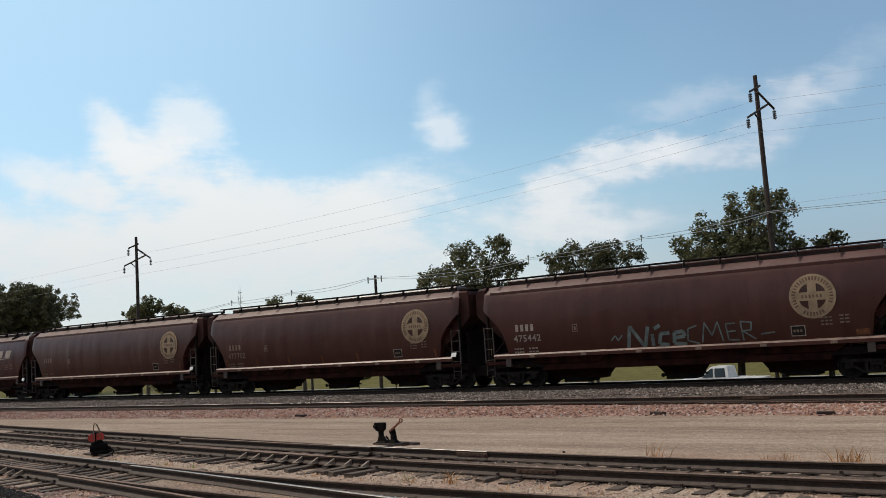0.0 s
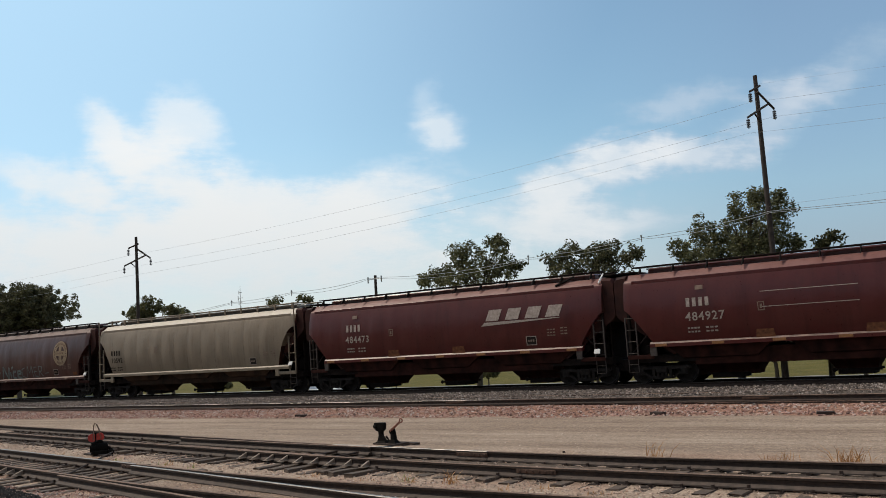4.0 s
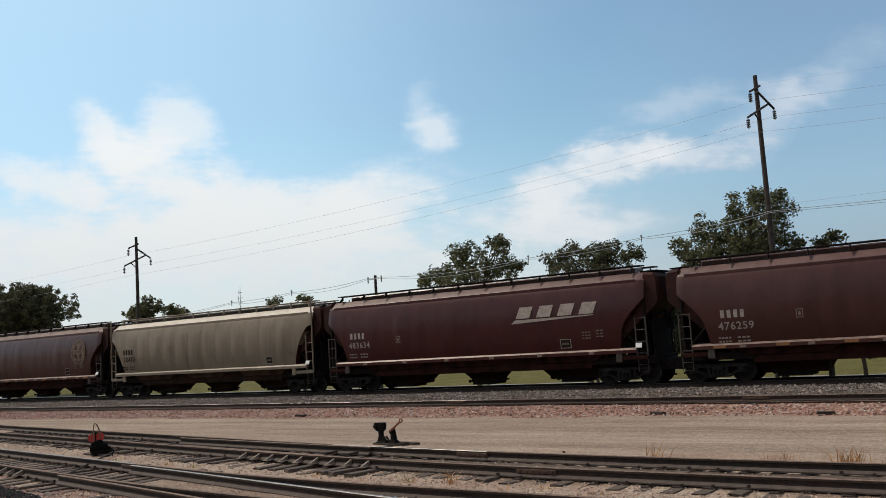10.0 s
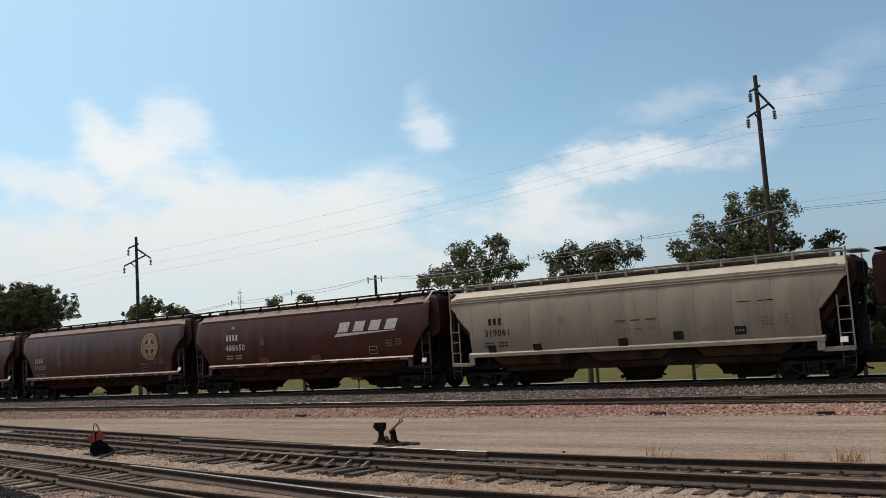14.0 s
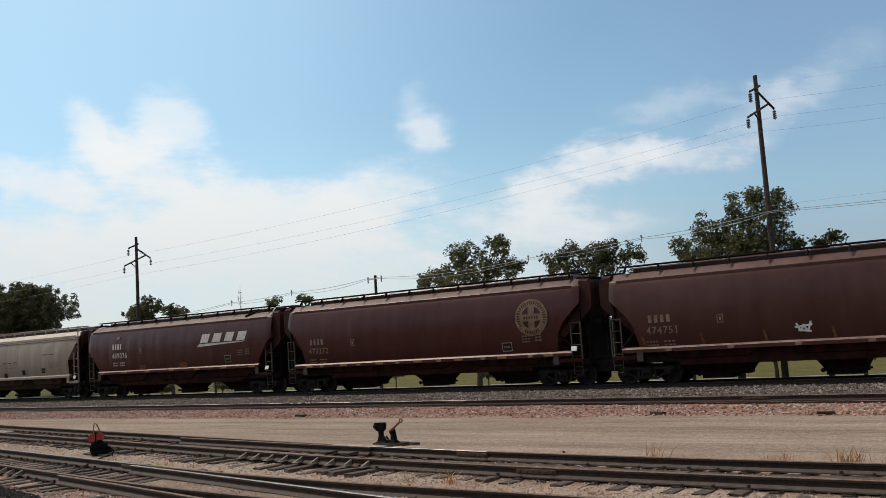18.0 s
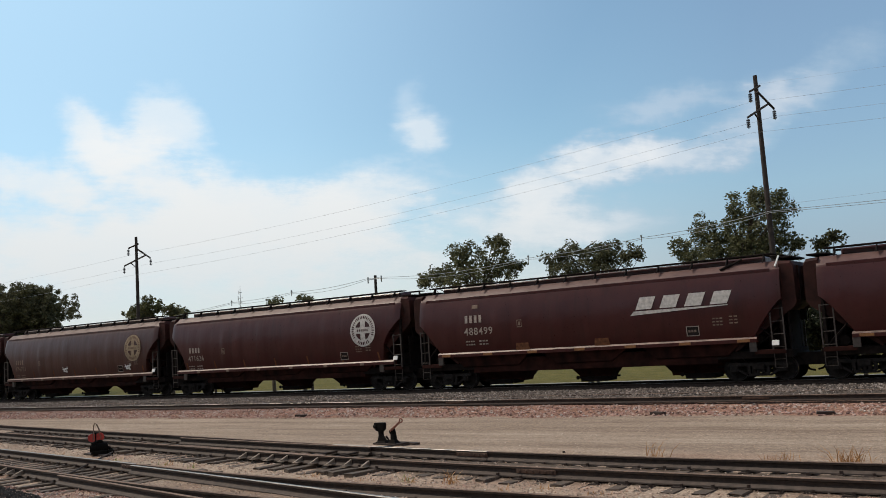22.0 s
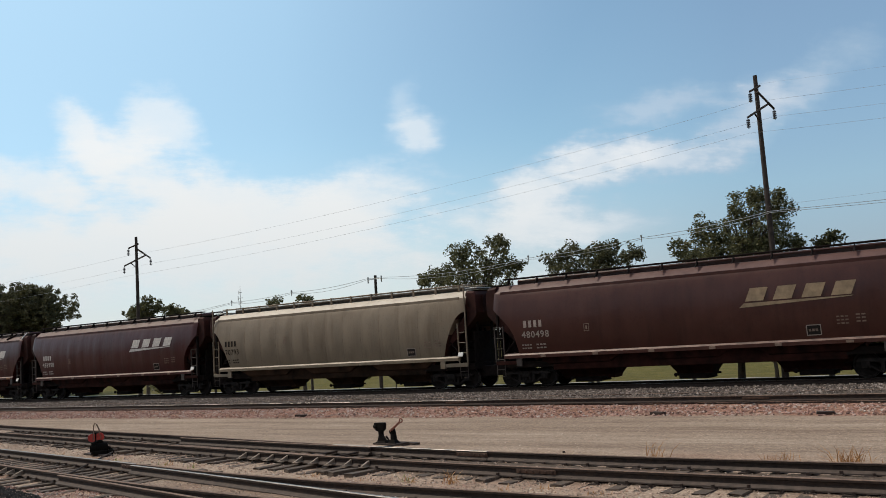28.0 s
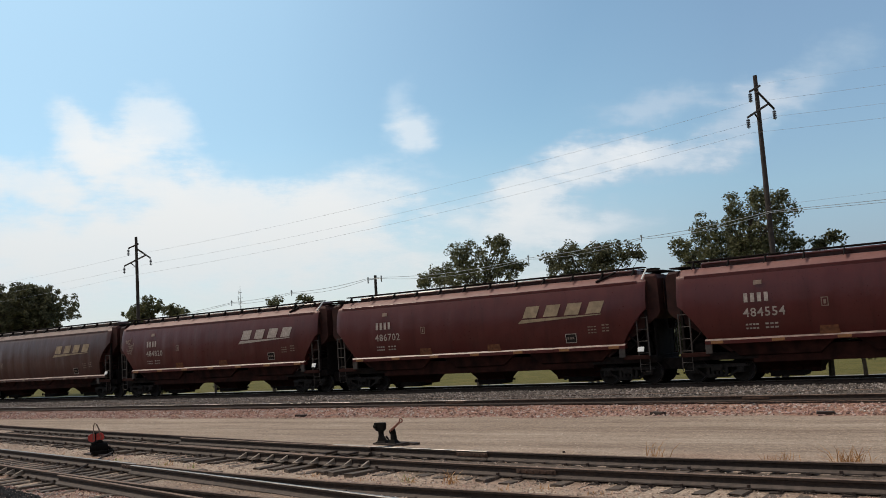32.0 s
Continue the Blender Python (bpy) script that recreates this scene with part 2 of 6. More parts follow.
def cloud_material():
    """Thin white clouds: see-through where there is none."""
    m = Mat("cloud_veil")
    t = m.t
    t.nodes.remove(m.p)
    nrm = t.nodes.new("ShaderNodeVectorMath")
    nrm.operation = "NORMALIZE"
    m.link(m.co, nrm.inputs[0])
    d = nrm.outputs[0]

    def dot(v):
        n = t.nodes.new("ShaderNodeVectorMath")
        n.operation = "DOT_PRODUCT"
        m.link(d, n.inputs[0])
        n.inputs[1].default_value = v
        return n.outputs["Value"]

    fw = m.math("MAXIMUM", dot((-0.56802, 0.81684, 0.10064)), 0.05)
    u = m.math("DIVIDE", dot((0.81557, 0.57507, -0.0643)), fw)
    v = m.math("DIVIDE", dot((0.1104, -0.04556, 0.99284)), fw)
    cmb = t.nodes.new("ShaderNodeCombineXYZ")
    m.link(u, cmb.inputs[0])
    m.link(v, cmb.inputs[1])
    uv = cmb.outputs[0]
    n1 = m.noise(9.0, 7, (1.0, 1.3, 1), co=uv, rough=0.52)
    n2 = m.noise(30.0, 6, (0.7, 2.2, 1), co=uv, rough=0.6)
    wob = m.math("ADD", m.math("MULTIPLY", m.math("SUBTRACT", n1, 0.5), 1.9),
                 m.math("MULTIPLY", m.math("SUBTRACT", n2, 0.5), 1.0))

    w1 = m.noise(5.0, 5, (1.0, 1.0, 1), co=uv, rough=0.6)
    shift = t.nodes.new("ShaderNodeVectorMath")
    shift.inputs[1].default_value = (3.7, 8.1, 0)
    m.link(uv, shift.inputs[0])
    w2 = m.noise(6.0, 5, (1.0, 1.0, 1), co=shift.outputs[0], rough=0.6)
    uw = m.math("ADD", u, m.math("MULTIPLY", m.math("SUBTRACT", w1, 0.5), 0.11))
    vw = m.math("ADD", v, m.math("MULTIPLY", m.math("SUBTRACT", w2, 0.5), 0.09))

    def blob(cu, cv, ru, rv, turn, gain, soft=0.75):
        """An uneven puff at (cu, cv), ru by rv wide, turned by degrees."""
        ca, sa = math.cos(radians(turn)), math.sin(radians(turn))
        du, dv = m.math("SUBTRACT", uw, cu), m.math("SUBTRACT", vw, cv)
        a = m.math("DIVIDE", m.math("ADD", m.math("MULTIPLY", du, ca), m.math("MULTIPLY", dv, sa)), ru)
        b = m.math("DIVIDE", m.math("SUBTRACT", m.math("MULTIPLY", dv, ca), m.math("MULTIPLY", du, sa)), rv)
        r = m.math("SQRT", m.math("ADD", m.math("MULTIPLY", a, a), m.math("MULTIPLY", b, b)))
        k = m.math("ADD", m.math("SUBTRACT", 1.0, r), m.math("MULTIPLY", wob, 0.8))
        n = m.node("ShaderNodeMapRange", **{"From Min": -0.12, "From Max": soft - 0.22, "To Max": gain})
        n.interpolation_type = "SMOOTHSTEP"
        m.link(k, n.inputs["Value"])
        return n.outputs[0]

    total = None
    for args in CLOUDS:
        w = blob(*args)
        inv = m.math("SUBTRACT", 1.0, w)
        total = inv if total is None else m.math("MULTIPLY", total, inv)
    cover = m.math("SUBTRACT", 1.0, total)
    # haze: paler towards the horizon, more so down the line
    el = dot((0, 0, 1))
    hz = m.node("ShaderNodeMapRange", **{"From Min": 0.02, "From Max": 0.26, "To Min": 0.84, "To Max": 0.0})
    m.link(el, hz.inputs["Value"])
    hz.interpolation_type = "SMOOTHSTEP"
    side = m.node("ShaderNodeMapRange", **{"From Min": -0.5, "From Max": 0.45, "To Min": 1.0, "To Max": 0.85})
    m.link(u, side.inputs["Value"])
    haze = m.math("MULTIPLY", hz.outputs[0], side.outputs[0])
    fac = m.math("SUBTRACT", 1.0, m.math("MULTIPLY", total, m.math("SUBTRACT", 1.0, haze)))
    # a thin bright veil towards the sun
    veil = m.node("ShaderNodeMapRange", **{"From Min": 0.32, "From Max": 0.85, "To Min": 0.0, "To Max": 0.97})
    m.link(dot(tuple(TO_SUN)), veil.inputs["Value"])
    fac = m.math("SUBTRACT", 1.0, m.math("MULTIPLY", m.math("SUBTRACT", 1.0, fac), m.math("SUBTRACT", 1.0, veil.outputs[0])))
    top = m.node("ShaderNodeMapRange", **{"From Min": 0.6, "From Max": 0.95, "To Min": 1.0, "To Max": 0.0})
    m.link(el, top.inputs["Value"])
    fac = m.math("MULTIPLY", fac, top.outputs[0])
    # unseen cloud added over half the sky away from the train, as fill light
    rest = m.node("ShaderNodeMapRange", **{"From Min": 0.30, "From Max": -0.20, "To Min": 0.0, "To Max": 0.80})
    m.link(dot((-0.56802, 0.81684, 0.10064)), rest.inputs["Value"])
    broken = m.node("ShaderNodeMapRange", **{"From Min": 0.30, "From Max": 0.50})
    m.link(m.noise(2.2, 6, co=d, rough=0.55), broken.inputs["Value"])
    rest = m.math("MULTIPLY", rest.outputs[0], broken.outputs[0])
    fac = m.math("MAXIMUM", fac, rest)
    # a thin grey haze over the sky away from the sun
    across = m.node("ShaderNodeMapRange", **{"From Min": 0.05, "From Max": 0.40})
    m.link(u, across.inputs["Value"])
    fac = m.math("MAXIMUM", fac, m.math("MULTIPLY", across.outputs[0], 0.35))
    em = m.node("ShaderNodeEmission", Strength=1.0)
    low = m.node("ShaderNodeMapRange", **{"From Min": 0.03, "From Max": 0.22})
    m.link(el, low.inputs["Value"])
    white = m.mix(low.outputs[0], (0.70, 0.735, 0.745), (0.90, 0.915, 0.915))
    white = m.mix(across.outputs[0], white, (0.84, 0.865, 0.89))
    pale = m.mix(across.outputs[0], (0.70, 0.73, 0.75), (0.27, 0.30, 0.44))
    span = m.node("ShaderNodeMapRange", **{"From Min": -0.15, "From Max": 0.36})
    m.link(u, span.inputs["Value"])
    thin = m.mix(span.outputs[0], (0.545, 0.81, 1.03), (0.28, 0.385, 0.58))
    glare = m.node("ShaderNodeMapRange", **{"From Min": 0.74, "From Max": 0.90})
    m.link(dot(tuple(TO_SUN)), glare.inputs["Value"])
    thin = m.mix(glare.outputs[0], thin, (1.0, 0.95, 0.88))
    shown = m.mix(cover, m.mix(low.outputs[0], pale, thin), white)
    m.link(m.mix(rest, shown, (0.50, 0.455, 0.415)), em.inputs["Color"])
    tr = t.nodes.new("ShaderNodeBsdfTransparent")
    mx = t.nodes.new("ShaderNodeMixShader")
    m.link(fac, mx.inputs[0])
    m.link(tr.outputs[0], mx.inputs[1])
    m.link(em.outputs[0], mx.inputs[2])
    m.link(mx.outputs[0], t.nodes["Material Output"].inputs[0])
    return m.m


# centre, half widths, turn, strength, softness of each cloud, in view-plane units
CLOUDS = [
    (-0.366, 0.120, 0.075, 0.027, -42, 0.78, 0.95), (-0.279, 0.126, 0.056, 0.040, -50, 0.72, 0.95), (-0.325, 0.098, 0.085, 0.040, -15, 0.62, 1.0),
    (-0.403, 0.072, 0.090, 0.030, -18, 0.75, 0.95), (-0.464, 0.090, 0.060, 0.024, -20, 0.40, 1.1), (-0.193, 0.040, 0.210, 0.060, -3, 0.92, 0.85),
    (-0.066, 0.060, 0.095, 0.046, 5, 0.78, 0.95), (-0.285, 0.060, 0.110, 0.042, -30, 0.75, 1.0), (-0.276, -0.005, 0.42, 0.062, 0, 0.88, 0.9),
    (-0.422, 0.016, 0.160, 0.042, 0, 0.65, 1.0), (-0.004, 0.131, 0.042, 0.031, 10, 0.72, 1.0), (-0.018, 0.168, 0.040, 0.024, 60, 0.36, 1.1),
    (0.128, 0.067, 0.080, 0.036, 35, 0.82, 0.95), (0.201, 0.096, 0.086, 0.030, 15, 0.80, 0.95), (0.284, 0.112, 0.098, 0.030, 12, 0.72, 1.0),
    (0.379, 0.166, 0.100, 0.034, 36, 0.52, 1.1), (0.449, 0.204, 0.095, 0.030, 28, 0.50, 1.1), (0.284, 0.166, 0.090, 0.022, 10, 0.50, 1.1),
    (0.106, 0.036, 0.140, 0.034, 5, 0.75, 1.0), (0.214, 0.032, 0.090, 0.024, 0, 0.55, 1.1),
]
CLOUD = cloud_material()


# ---- building helpers ----
MESHES = {}


def mesh_of(name, bm, mats, smooth=False):
    me = bpy.data.meshes.new(name)
    bm.to_mesh(me)
    bm.free()
    for mt in mats if isinstance(mats, (list, tuple)) else [mats]:
        me.materials.append(mt)
    if smooth:
        for p in me.polygons:
            p.use_smooth = True
    return me


def part(name, bm, material, parent=None, label="", m=None, smooth=False):
    """One mesh object under a thing or a part."""
    ob = new(name, bm if isinstance(bm, bpy.types.Mesh) else mesh_of(name, bm, material, smooth))
    ob.parent = parent
    if m is not None:
        ob.matrix_basis = m
    if label:
        ob["label"] = label
    return ob


def shared(key, make):
    """A mesh built once and used by all pieces that are alike."""
    if key not in MESHES:
        MESHES[key] = make()
    return MESHES[key]


def empty(name, m=None, parent=None):
    ob = new(name)
    ob.empty_display_size = 0.3
    ob.parent = parent
    if m is not None:
        ob.matrix_basis = m
    return ob


def box(bm, x0, x1, y0, y1, z0, z1, bevel=0.0, mat=0):
    vs = [bm.verts.new((x, y, z)) for x in (x0, x1) for y in (y0, y1) for z in (z0, z1)]
    fs = [bm.faces.new([vs[i] for i in q]) for q in
          ((0, 1, 3, 2), (4, 6, 7, 5), (0, 4, 5, 1), (2, 3, 7, 6), (0, 2, 6, 4), (1, 5, 7, 3))]
    for f in fs:
        f.material_index = mat
    if bevel:
        edges = list({e for f in fs for e in f.edges})
        bmesh.ops.bevel(bm, geom=edges, offset=bevel, segments=1, affect="EDGES", material=-1)
    return vs


def rod(bm, a, b, r, n=6, r2=None, mat=0):
    """A round bar from a to b."""
    a, b = Vector(a), Vector(b)
    d = (b - a).normalized()
    s = d.orthogonal().normalized()
    t = d.cross(s)
    r2 = r if r2 is None else r2
    rings = []
    for c, rr in ((a, r), (b, r2)):
        rings.append([bm.verts.new(c + (s * math.cos(2 * math.pi * i / n) + t * math.sin(2 * math.pi * i / n)) * rr) for i in range(n)])
    fs = [bm.faces.new((rings[0][i], rings[0][(i + 1) % n], rings[1][(i + 1) % n], rings[1][i])) for i in range(n)]
    fs += [bm.faces.new(rings[0][::-1]), bm.faces.new(rings[1])]
    for f in fs:
        f.material_index = mat


def pipe(bm, pts, r, n=6, mat=0):
    """A bent bar through points."""
    pts = [Vector(p) for p in pts]
    rings = []
    s = None
    for i, p in enumerate(pts):
        d = (pts[min(i + 1, len(pts) - 1)] - pts[max(i - 1, 0)]).normalized()
        s = (s - d * s.dot(d)).normalized() if s is not None and (s - d * s.dot(d)).length > 1e-4 else d.orthogonal().normalized()
        t = d.cross(s)
        rings.append([bm.verts.new(p + (s * math.cos(2 * math.pi * k / n) + t * math.sin(2 * math.pi * k / n)) * r) for k in range(n)])
    fs = []
    for a, b in zip(rings, rings[1:]):
        fs += [bm.faces.new((a[k], a[(k + 1) % n], b[(k + 1) % n], b[k])) for k in range(n)]
    fs += [bm.faces.new(rings[0][::-1]), bm.faces.new(rings[-1])]
    for f in fs:
        f.material_index = mat


def loft(bm, rings, close=True, caps=True, mat=0):
    """Skin over rings of equal length."""
    vr = [[bm.verts.new(p) for p in r] for r in rings]
    n = len(rings[0])
    for a, b in zip(vr, vr[1:]):
        for k in range(n if close else n - 1):
            f = bm.faces.new((a[k], a[(k + 1) % n], b[(k + 1) % n], b[k]))
            f.material_index = mat
    if caps:
        bm.faces.new(vr[0][::-1]).material_index = mat
        bm.faces.new(vr[-1]).material_index = mat
    return vr


def disc(bm, c, r, h, n=16, axis="Y", mat=0):
    v = {"X": (h / 2, 0, 0), "Y": (0, h / 2, 0), "Z": (0, 0, h / 2)}[axis]
    rod(bm, Vector(c) - Vector(v), Vector(c) + Vector(v), r, n, mat=mat)


def fresh():
    return bmesh.new()


def fix(bm):
    bmesh.ops.recalc_face_normals(bm, faces=bm.faces)
    return bm


# ---- the lines of the yard tracks ----
def bend(x, x0, x1, y1, s0, s1):
    """A track's middle line: slope s0 left of x0, easing to s1 right of x1, passing y1 at x1."""
    if x >= x1:
        return y1 + s1 * (x - x1)
    w = x1 - x0
    if x >= x0:
        k = x1 - x
        return y1 - s1 * k - (s0 - s1) * k * k / (2 * w)
    return y1 - s1 * w - (s0 - s1) * w / 2 + s0 * (x - x0)


def line_c(x):
    return bend(x, -16, -5, 14.24, -0.165, -0.025)


def line_d(x):
    return bend(x, -16, -9, 10.68, -0.165, -0.03)


def line_e(x):
    return bend(x, -19, -14, 10.83, -0.165, -0.19)


# ---- ground ----
def interp(v, pts):
    for (a, p), (b, q) in zip(pts, pts[1:]):
        if v <= b:
            k = min(1.0, max(0.0, (v - a) / (b - a)))
            return p + (q - p) * k
    return pts[-1][1]


PROFILE = [(-400, -0.232), (12.2, -0.232), (13.2, -0.232), (17.0, -0.240), (20.0, -0.34), (25.2, -0.38), (26.6, -0.28), (27.5, -0.23), (27.8, -0.07), (28.4, -0.035), (29.4, -0.035), (32.2, -0.09), (33.4, -0.17), (36.2, -0.20),
           (37.6, -0.55), (41, -1.15), (45, -1.85), (49, -2.26), (4000, -2.26)]
DROP = 0.91        # how far the land beyond lies below the embankment's foot


def ground_z(x, y):
    z = interp(y, PROFILE)
    if 6 < y < 20:
        # dirt fills the space between the rails
        full = interp(x, [(-15, 0.0), (-11, 1.0)])
        z += full * interp(abs(y - line_c(x)), [(0.45, max(0.0, -0.168 - z)), (0.95, 0.0)])
        full = interp(x, [(-17, 0.0), (-13, 1.0)])
        z += full * interp(abs(y - line_d(x)), [(1.0, max(0.0, -0.165 - z)), (1.9, 0.0)])
    return z + 0.035 * noise.noise((x * 0.35, y * 0.5, 0)) + 0.012 * noise.noise((x * 2.1, y * 2.1, 3))


def build_ground():
    bm = fresh()
    xs = [-3500, -1500, -600, -300, -180, -140, -110] + [-90 + 0.5 * i for i in range(205)] + [14, 18, 25, 40, 80, 200, 600, 1500, 3500]
    ys = [-3500, -1000, -300, -80, -20, -5, 3, 6] + [8 + 0.3 * i for i in range(104)] + [40, 41, 42, 43.5, 45, 48, 52, 56, 60, 66, 72, 80, 120, 200, 400, 900, 1800, 3500]
    grid = [[bm.verts.new((x, y, ground_z(x, y))) for y in ys] for x in xs]
    for a, b in zip(grid, grid[1:]):
        for j in range(len(ys) - 1):
            bm.faces.new((a[j], b[j], b[j + 1], a[j + 1]))
    ob = part("ground", bm, GROUND, None, smooth=True)
    tagged(ob, "gravel yard, dirt road, pink ballast, grass and a pale road beyond", "ground", kind="structure")


build_ground()


def cloud_dome():
    bm = fresh()
    rings = []
    for i in range(15):
        el = radians(-3 + 93 * i / 15)
        rings.append([(2600 * math.cos(el) * math.cos(2 * math.pi * k / 48), 2600 * math.cos(el) * math.sin(2 * math.pi * k / 48), 2600 * math.sin(el)) for k in range(48)])
    vr = loft(bm, rings, True, False)
    bm.faces.new(vr[-1])
    ob = part("backdrop", bm, CLOUD)
    return tagged(ob, "thin white clouds drifting slowly across the blue sky", "clouds", kind="structure")


DOME = cloud_dome()

def unseen_screen():
    """Added unseen dark screen, uneven at the top, that cuts low light on the cars."""
    bm = fresh()
    rings = []
    for i in range(161):
        x = -320 + 4 * i
        hgt = 14 + 5 * noise.noise((x * 0.06, 1.0, 0)) + 2.5 * noise.noise((x * 0.23, 4.0, 0))
        rings.append([(x, -48, -0.3), (x, -50 + 2 * noise.noise((x * 0.1, 7, 0)), hgt * 0.7), (x, -54, hgt), (x, -62, hgt * 0.8), (x, -64, -0.3)])
    loft(bm, rings)
    ob = part("backdrop", fix(bm), plain("dark_screen", (0.045, 0.048, 0.022), 0.9, 0.0, 0.6, 0.5, 0.3))
    tagged(ob, "added unseen dark screen, uneven like treetops, dimming the car sides", "tree line", kind="structure")


unseen_screen()

# ---- tracks ----
TRACK_A, TRACK_B = 34.76, 28.22
GAUGE = 1.435 + 0.07


def rail_rings(line, off, x0, x1, step):
    prof = [(-0.085, -0.180), (0.085, -0.180), (0.085, -0.158), (0.022, -0.118), (0.010, -0.100), (0.010, -0.055), (0.036, -0.040), (0.036, -0.008), (0.026, 0.0),
            (-0.026, 0.0), (-0.036, -0.008), (-0.036, -0.040), (-0.010, -0.055), (-0.010, -0.100), (-0.022, -0.118), (-0.085, -0.158)]
    n = max(2, int((x1 - x0) / step))
    rings = []
    for i in range(n + 1):
        x = x0 + (x1 - x0) * i / n
        s = (line(x + 0.05) - line(x - 0.05)) / 0.1
        q = math.sqrt(1 + s * s)
        nx, ny = -s / q, 1 / q
        o = off(x) if callable(off) else off
        rings.append([(x + nx * (o + a), line(x) + ny * (o + a), z) for a, z in prof])
    return rings


def rail(parent, line, off, x0, x1, step=1.0, shiny=True, foot=None):
    bm = fresh()
    loft(bm, rail_rings(line, off, x0, x1, step))
    fix(bm)
    for f in bm.faces:
        if f.normal.z > 0.5 and f.calc_center_median().z > -0.02:
            f.material_index = 1
        elif f.calc_center_median().z < -0.115:
            f.material_index = 2
    return part("rail", bm, [RAILSIDE, RAILTOP if shiny else RAILRUST, foot or RAILFOOT], parent)


def tie_mesh(length, k):
    def make():
        rnd = random.Random(k)
        bm = fresh()
        box(bm, -0.115, 0.115, -length / 2, length / 2, -0.2, 0.0, 0.012)
        for v in bm.verts:
            v.co += Vector((rnd.uniform(-0.008, 0.008), rnd.uniform(-0.03, 0.03), rnd.uniform(-0.008, 0.004)))
        return mesh_of("tie", fix(bm), TIE)
    return shared(("tie", length, k), make)


def plate_mesh():
    def make():
        bm = fresh()
        box(bm, -0.09, 0.09, -0.17, 0.17, 0, 0.014)
        for sx, sy in ((-1, 1), (1, -1)):
            box(bm, sx * 0.05 - 0.020, sx * 0.05 + 0.020, sy * 0.100 - 0.022, sy * 0.100 + 0.022, 0.014, 0.058)
        return mesh_of("tie_plate", fix(bm), RAILSIDE)
    return shared("plate", make)


def track(name, label, line, x0, x1, runs, ties=True, spacing=0.49, tie_x=None, length=2.6, long_from=None):
    root = empty(name)
    tagged(root, label, "railway track", kind="structure")
    for s, a, b, shiny in runs:
        rail(root, line, s * GAUGE / 2, a, b, 0.8, shiny, RAILSIDE if name == "main_track" else None)
    rnd = random.Random(len(name))
    x, k = (tie_x or (x0, x1))[0], 0
    while ties and x < (tie_x or (x0, x1))[1]:
        s = (line(x + 0.1) - line(x - 0.1)) / 0.2
        ang = math.degrees(math.atan(s)) + rnd.uniform(-1.5, 1.5)
        ln = length if long_from is None or not long_from[0] < x < long_from[1] else length + 0.55
        t = part("tie", tie_mesh(ln, k % 7), None, root, m=pose(x, line(x) + rnd.uniform(-0.08, 0.08), -0.194 + rnd.uniform(-0.016, 0.006), rnd.uniform(-1.5, 1.5), rnd.uniform(-0.4, 0.4), ang))
        for sgn in (-1, 1):
            part("tie_plate", plate_mesh(), None, t, m=pose(0, sgn * GAUGE / 2, 0.0))
        x += spacing * rnd.uniform(0.93, 1.07)
        k += 1
    return root


track("main_track", "main line track under the passing grain train", lambda x: TRACK_A, -160, 40,
      [(-1, -160, 40, True), (1, -160, 40, True)], tie_x=(-40, 0))
# near rail split into bright and rusty stretches, putting its glint in the material
TRACK_MAIN_B = track("main_track", "empty main line track with brown rusty rails sunk in ballast", lambda x: TRACK_B, -160, 40,
                     [(-1, -160, -17, True), (-1, -16.99, 40, False), (1, -160, 40, False)], ties=False)
TRACK_C = track("yard_track", "rusty yard track with a turnout and weathered wooden ties", line_c, -90, 12,
                [(1, -90, -14.6, False), (1, -14.59, -9.9, True), (1, -9.89, 12, False), (-1, -90, 12, False)], tie_x=(-34, 1.5), long_from=(-19, -11))
TRACK_D = track("yard_track", "yard track splitting at a turnout on weathered wooden ties", line_d, -60, 8,
                [(1, -60, -17.3, True), (1, -17.29, 8, False), (-1, -60, 8, False)], tie_x=(-26, -5), long_from=(-21, -14))
rail(TRACK_D, line_e, GAUGE / 2 - 0.02, -17.2, 4, 0.6)
rail(TRACK_D, line_e, -GAUGE / 2, -17.4, 4, 0.6, False)


# ---- trees ----
SWAYING = []


